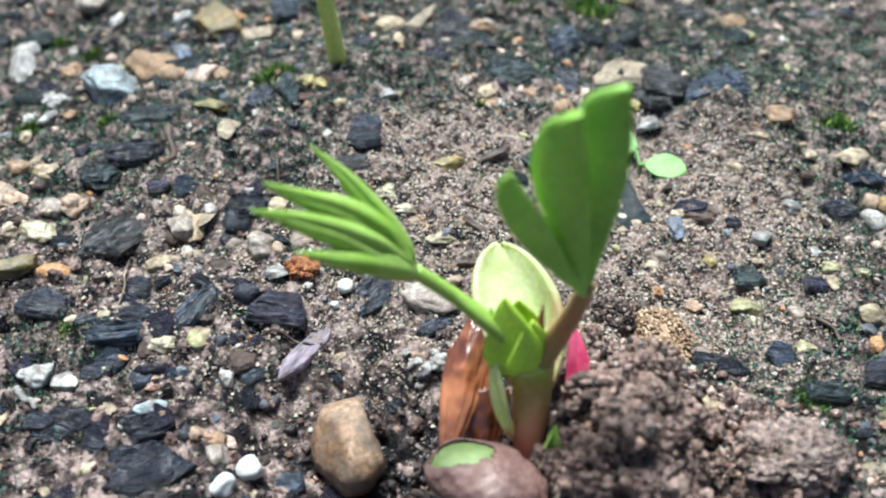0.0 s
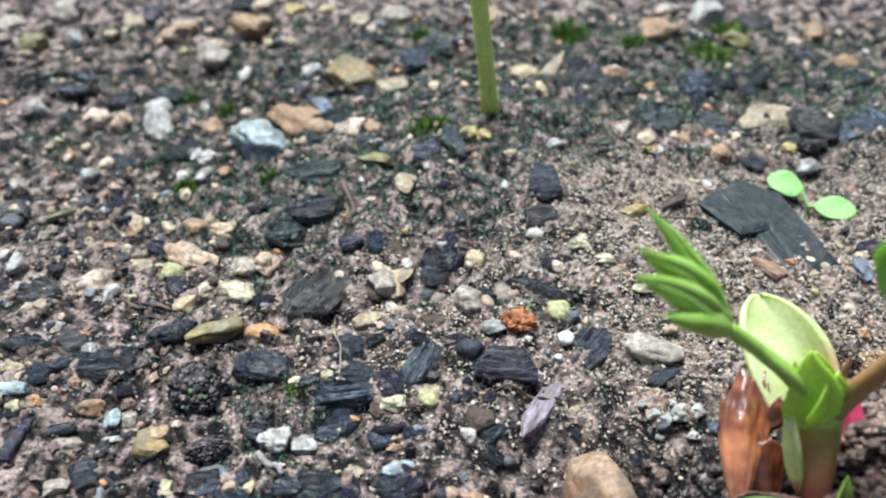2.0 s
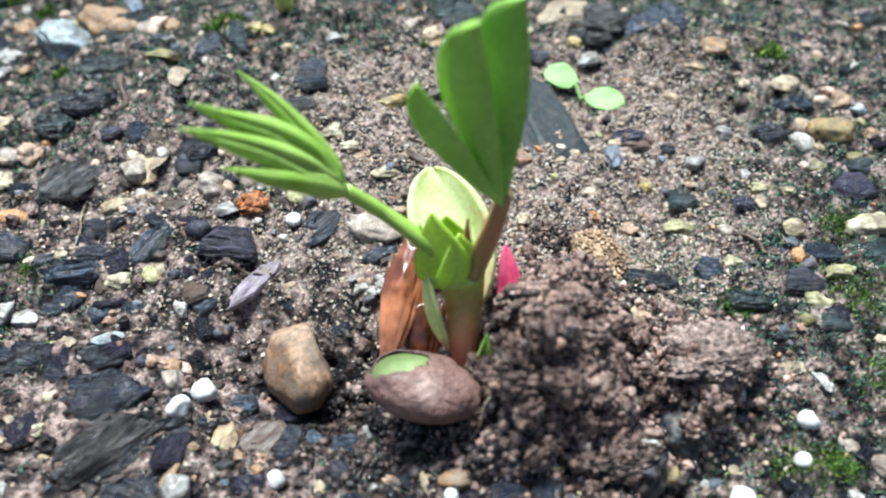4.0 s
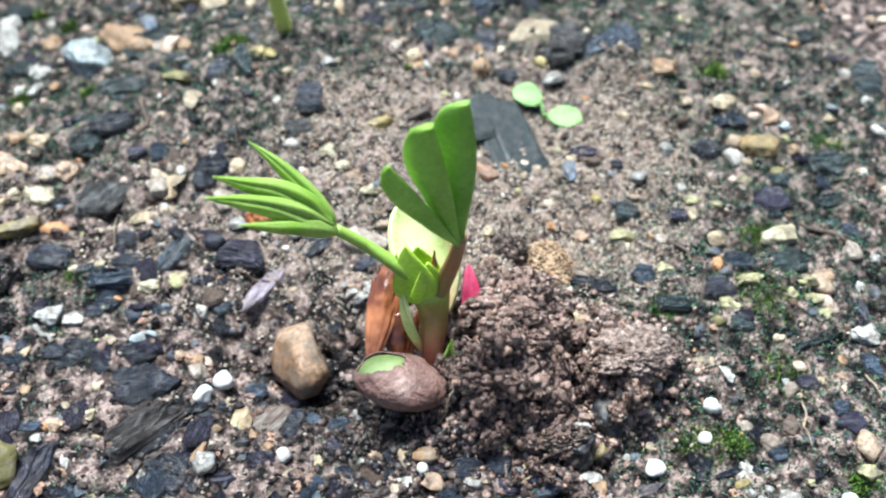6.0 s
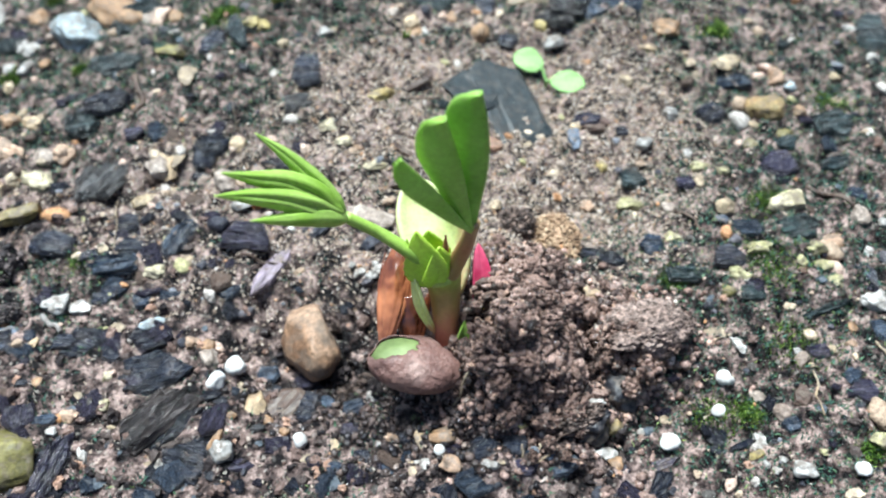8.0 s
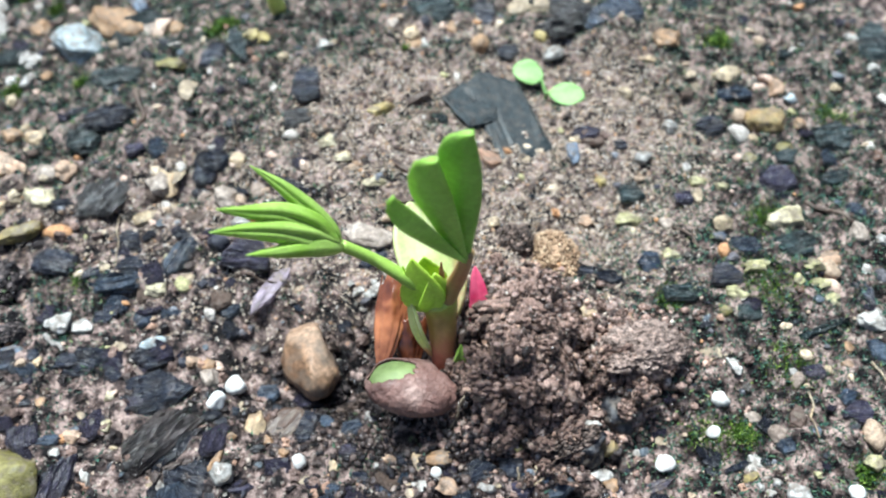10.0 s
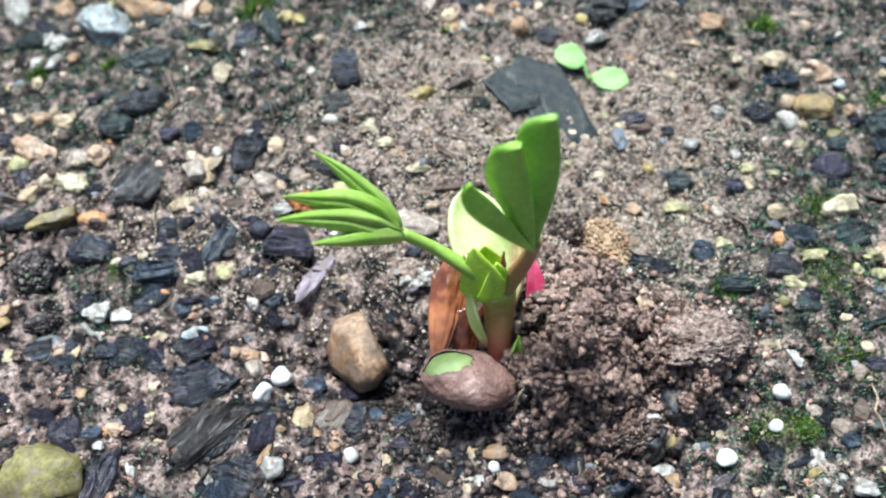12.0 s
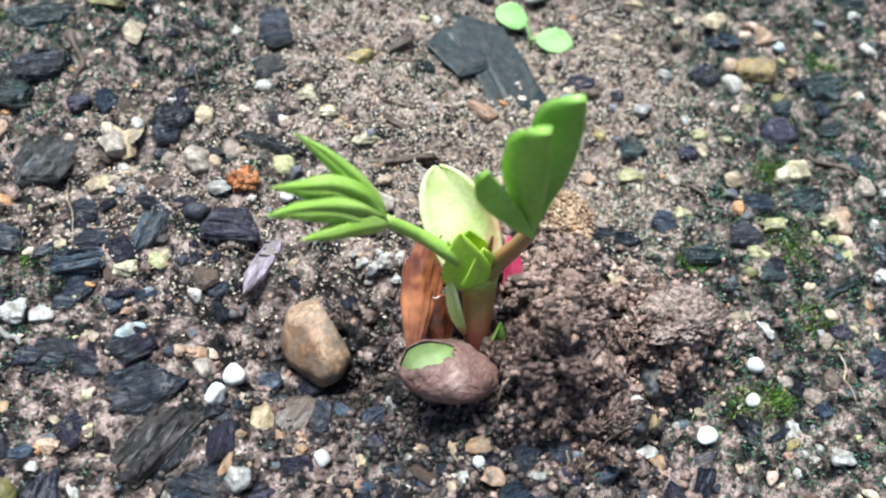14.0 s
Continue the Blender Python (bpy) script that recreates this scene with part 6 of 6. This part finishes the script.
def moss(name, spots, mat, seed, label):
    """Cushions of tiny upright blades."""
    rng = np.random.RandomState(seed)
    verts, tris = [], []
    for cx, cy, r, n in spots:
        q = rng.normal(0, r / 2, (int(2.6 * n), 2)) + (cx, cy)
        z = height(q[:, 0], q[:, 1]) + crumbs(q[:, 0], q[:, 1])
        for (x, y), h in zip(q, z):
            a, l, w = rng.uniform(0, 2 * math.pi), rng.uniform(0.03, 0.09) * (1 + 0.8 * (cy > 7)), rng.uniform(0.008, 0.015) * (1 + 0.8 * (cy > 7))
            s, lean = np.array([math.cos(a), math.sin(a), 0]) * w, rng.normal(0, 0.4, 2) * l
            b = np.array([x, y, h - 0.01])
            k = len(verts)
            verts += [b - s, b + s, b + (lean[0] * 0.5, lean[1] * 0.5, l * 0.6) + s * 0.8, b + (lean[0], lean[1], l)]
            tris += [(k, k + 1, k + 2), (k, k + 2, k + 3)]
    return mesh_object(name, np.array(verts), np.array(tris), mat, label, "moss", "stuff")


MOSS = grains_mat("moss_tones", [(0.0, (0.078, 0.161, 0.026)), (0.4, (0.143, 0.252, 0.042)), (0.7, (0.052, 0.098, 0.026)), (0.88, (0.286, 0.392, 0.084))], 0.6)
moss("moss", [
    (-1.52, 13.13, 0.36, 500),
    (-0.16, 12.63, 0.23, 260),
    (1.51, 12.36, 0.46, 500),
    (2.29, 13.64, 0.37, 300),
    (-9.73, 10.98, 0.13, 90),
    (-7.55, 7.38, 0.13, 120),
    (-4.97, 13.03, 0.18, 120),
    (3.25, 1.41, 0.22, 420),
    (3.88, -0.90, 0.21, 420),
    (5.12, 2.99, 0.33, 360),
    (-0.93, 7.26, 0.07, 20),
    (5.29, 7.50, 0.24, 200),
    (-6.50, 2.35, 0.34, 50),
    (6.98, 5.38, 0.41, 300),
    (4.79, 1.48, 0.55, 380),
    (4.84, 0.12, 0.51, 300),
    (3.37, -0.93, 0.40, 300),
    (5.42, -1.62, 0.23, 250),
    (-8.89, 10.46, 0.17, 100),
    (-6.49, 2.35, 0.15, 50),
    (-4.68, 8.40, 0.31, 260),
    (-9.12, 7.65, 0.22, 100),
], MOSS, 31, "tiny bright green moss cushions on damp soil")


def moss_film():
    """A thin dark fuzz of moss and algae over the damp patches."""
    q = field(125000, lambda x, y: np.clip(1.9 * moss_layer(x, y) - 0.15, 0, 1) * (np.hypot(x - 0.7, y - 0.2) > 1.8) * (y < 14) * (x < 8.5) * (x > -13))
    rng = np.random.RandomState(8)
    z = height(q[:, 0], q[:, 1]) + crumbs(q[:, 0], q[:, 1])
    n = len(q)
    a, l, w = rng.uniform(0, 2 * math.pi, n), rng.uniform(0.03, 0.075, n), rng.uniform(0.012, 0.026, n)
    b = np.stack([q[:, 0], q[:, 1], z - 0.008], 1)
    s = np.stack([np.cos(a) * w, np.sin(a) * w, 0 * a], 1)
    tip = b + np.stack([rng.normal(0, 0.6, n) * l, rng.normal(0, 0.6, n) * l, l], 1)
    verts = np.stack([b - s, b + s, tip], 1).reshape(-1, 3)
    mat = grains_mat("dark_moss_tones", [(0.0, (0.033, 0.086, 0.067)), (0.4, (0.057, 0.132, 0.096)), (0.75, (0.088, 0.168, 0.096)), (0.93, (0.188, 0.252, 0.102))], 0.45)
    mesh_object("moss_film", verts, np.arange(3 * n).reshape(-1, 3), mat, "thin dark green film of moss on damp soil", "moss", "stuff")


moss_film()


def fibre(x, y, length, rot, arch, key, label, thick=0.02):
    """A thin dead root or stalk lying on the soil."""
    s = next_seed()
    rng = random.Random(s)
    c, q = math.cos(radians(rot)), math.sin(radians(rot))
    pts = []
    for i in range(5):
        u = i / 4 - 0.5
        px, py = x + c * u * length + rng.uniform(-1, 1) * 0.06 * length, y + q * u * length + rng.uniform(-1, 1) * 0.06 * length
        pts.append((px, py, soil_z(px, py) + 0.02 + arch * (1 - 4 * u * u)))
    ob = tube("root_fibre", pts, [thick, thick, thick * 0.7], stone_material(key), None, label, seg=6, n=5)
    tagged(ob, label, "root", "root fibres")


fibre(-6.66, 1.21, 0.46, -39, 0, "greywhite", "thin dead root fibre lying on damp soil", .05)
fibre(-10.10, 6.60, 2.10, -70, 0, "bark", "thin dead root fibre lying on damp soil", .03)
fibre(-5.96, 5.95, 1.27, -82, 0, "bark", "thin dead root fibre lying on damp soil", .06)
fibre(-4.07, 5.33, 0.54, -89, 0.15, "tan", "thin dead root fibre lying on damp soil", .012)
fibre(-5.93, 3.11, 1.26, -82, 0.1, "tan", "thin dead root fibre lying on damp soil", .012)
fibre(-8.89, 4.09, 0.71, -7, 0, "bark", "thin dead root fibre lying on damp soil", .04)
fibre(-0.64, 5.66, 0.68, 7, 0, "bark", "thin dead root fibre lying on damp soil", .03)
fibre(4.87, -0.77, 0.67, -91, 0.1, "cream_tan", "thin dead root fibre lying on damp soil", .018)
fibre(6.05, -0.16, 0.50, -75, 0.05, "cream_tan", "thin dead root fibre lying on damp soil", .02)
fibre(-0.82, 4.62, 0.72, -12, 0, "bark", "thin dead root fibre lying on damp soil", .03)
fibre(-0.73, 3.50, 0.93, -84, 0.05, "greywhite", "thin dead root fibre lying on damp soil", .015)
fibre(6.24, 3.03, 0.83, -55, 0, "bark", "thin dead root fibre lying on damp soil", .05)
fibre(-0.17, -0.66, 0.42, 35, 0.1, "tan", "thin dead root fibre lying on damp soil", .02)
fibre(0.85, -1.62, 0.39, 30, 0.1, "cream_tan", "thin dead root fibre lying on damp soil", .012)
fibre(3.79, 2.65, 0.80, -60, 0, "bark", "thin dead root fibre lying on damp soil", .03)
fibre(-3.35, 2.09, 0.97, -7, 0.05, "bark", "thin dead root fibre lying on damp soil", .02)

ROOTS = random.Random(77)
for _ in range(14):
    fibre(ROOTS.gauss(0.6, 0.45), ROOTS.gauss(-0.4, 0.55), ROOTS.uniform(0.25, 0.6), ROOTS.uniform(0, 180), ROOTS.uniform(0.10, 0.24), ROOTS.choice(("bark", "bark", "tan")), "fine root fibre sticking out of dug soil", ROOTS.uniform(0.008, 0.018))
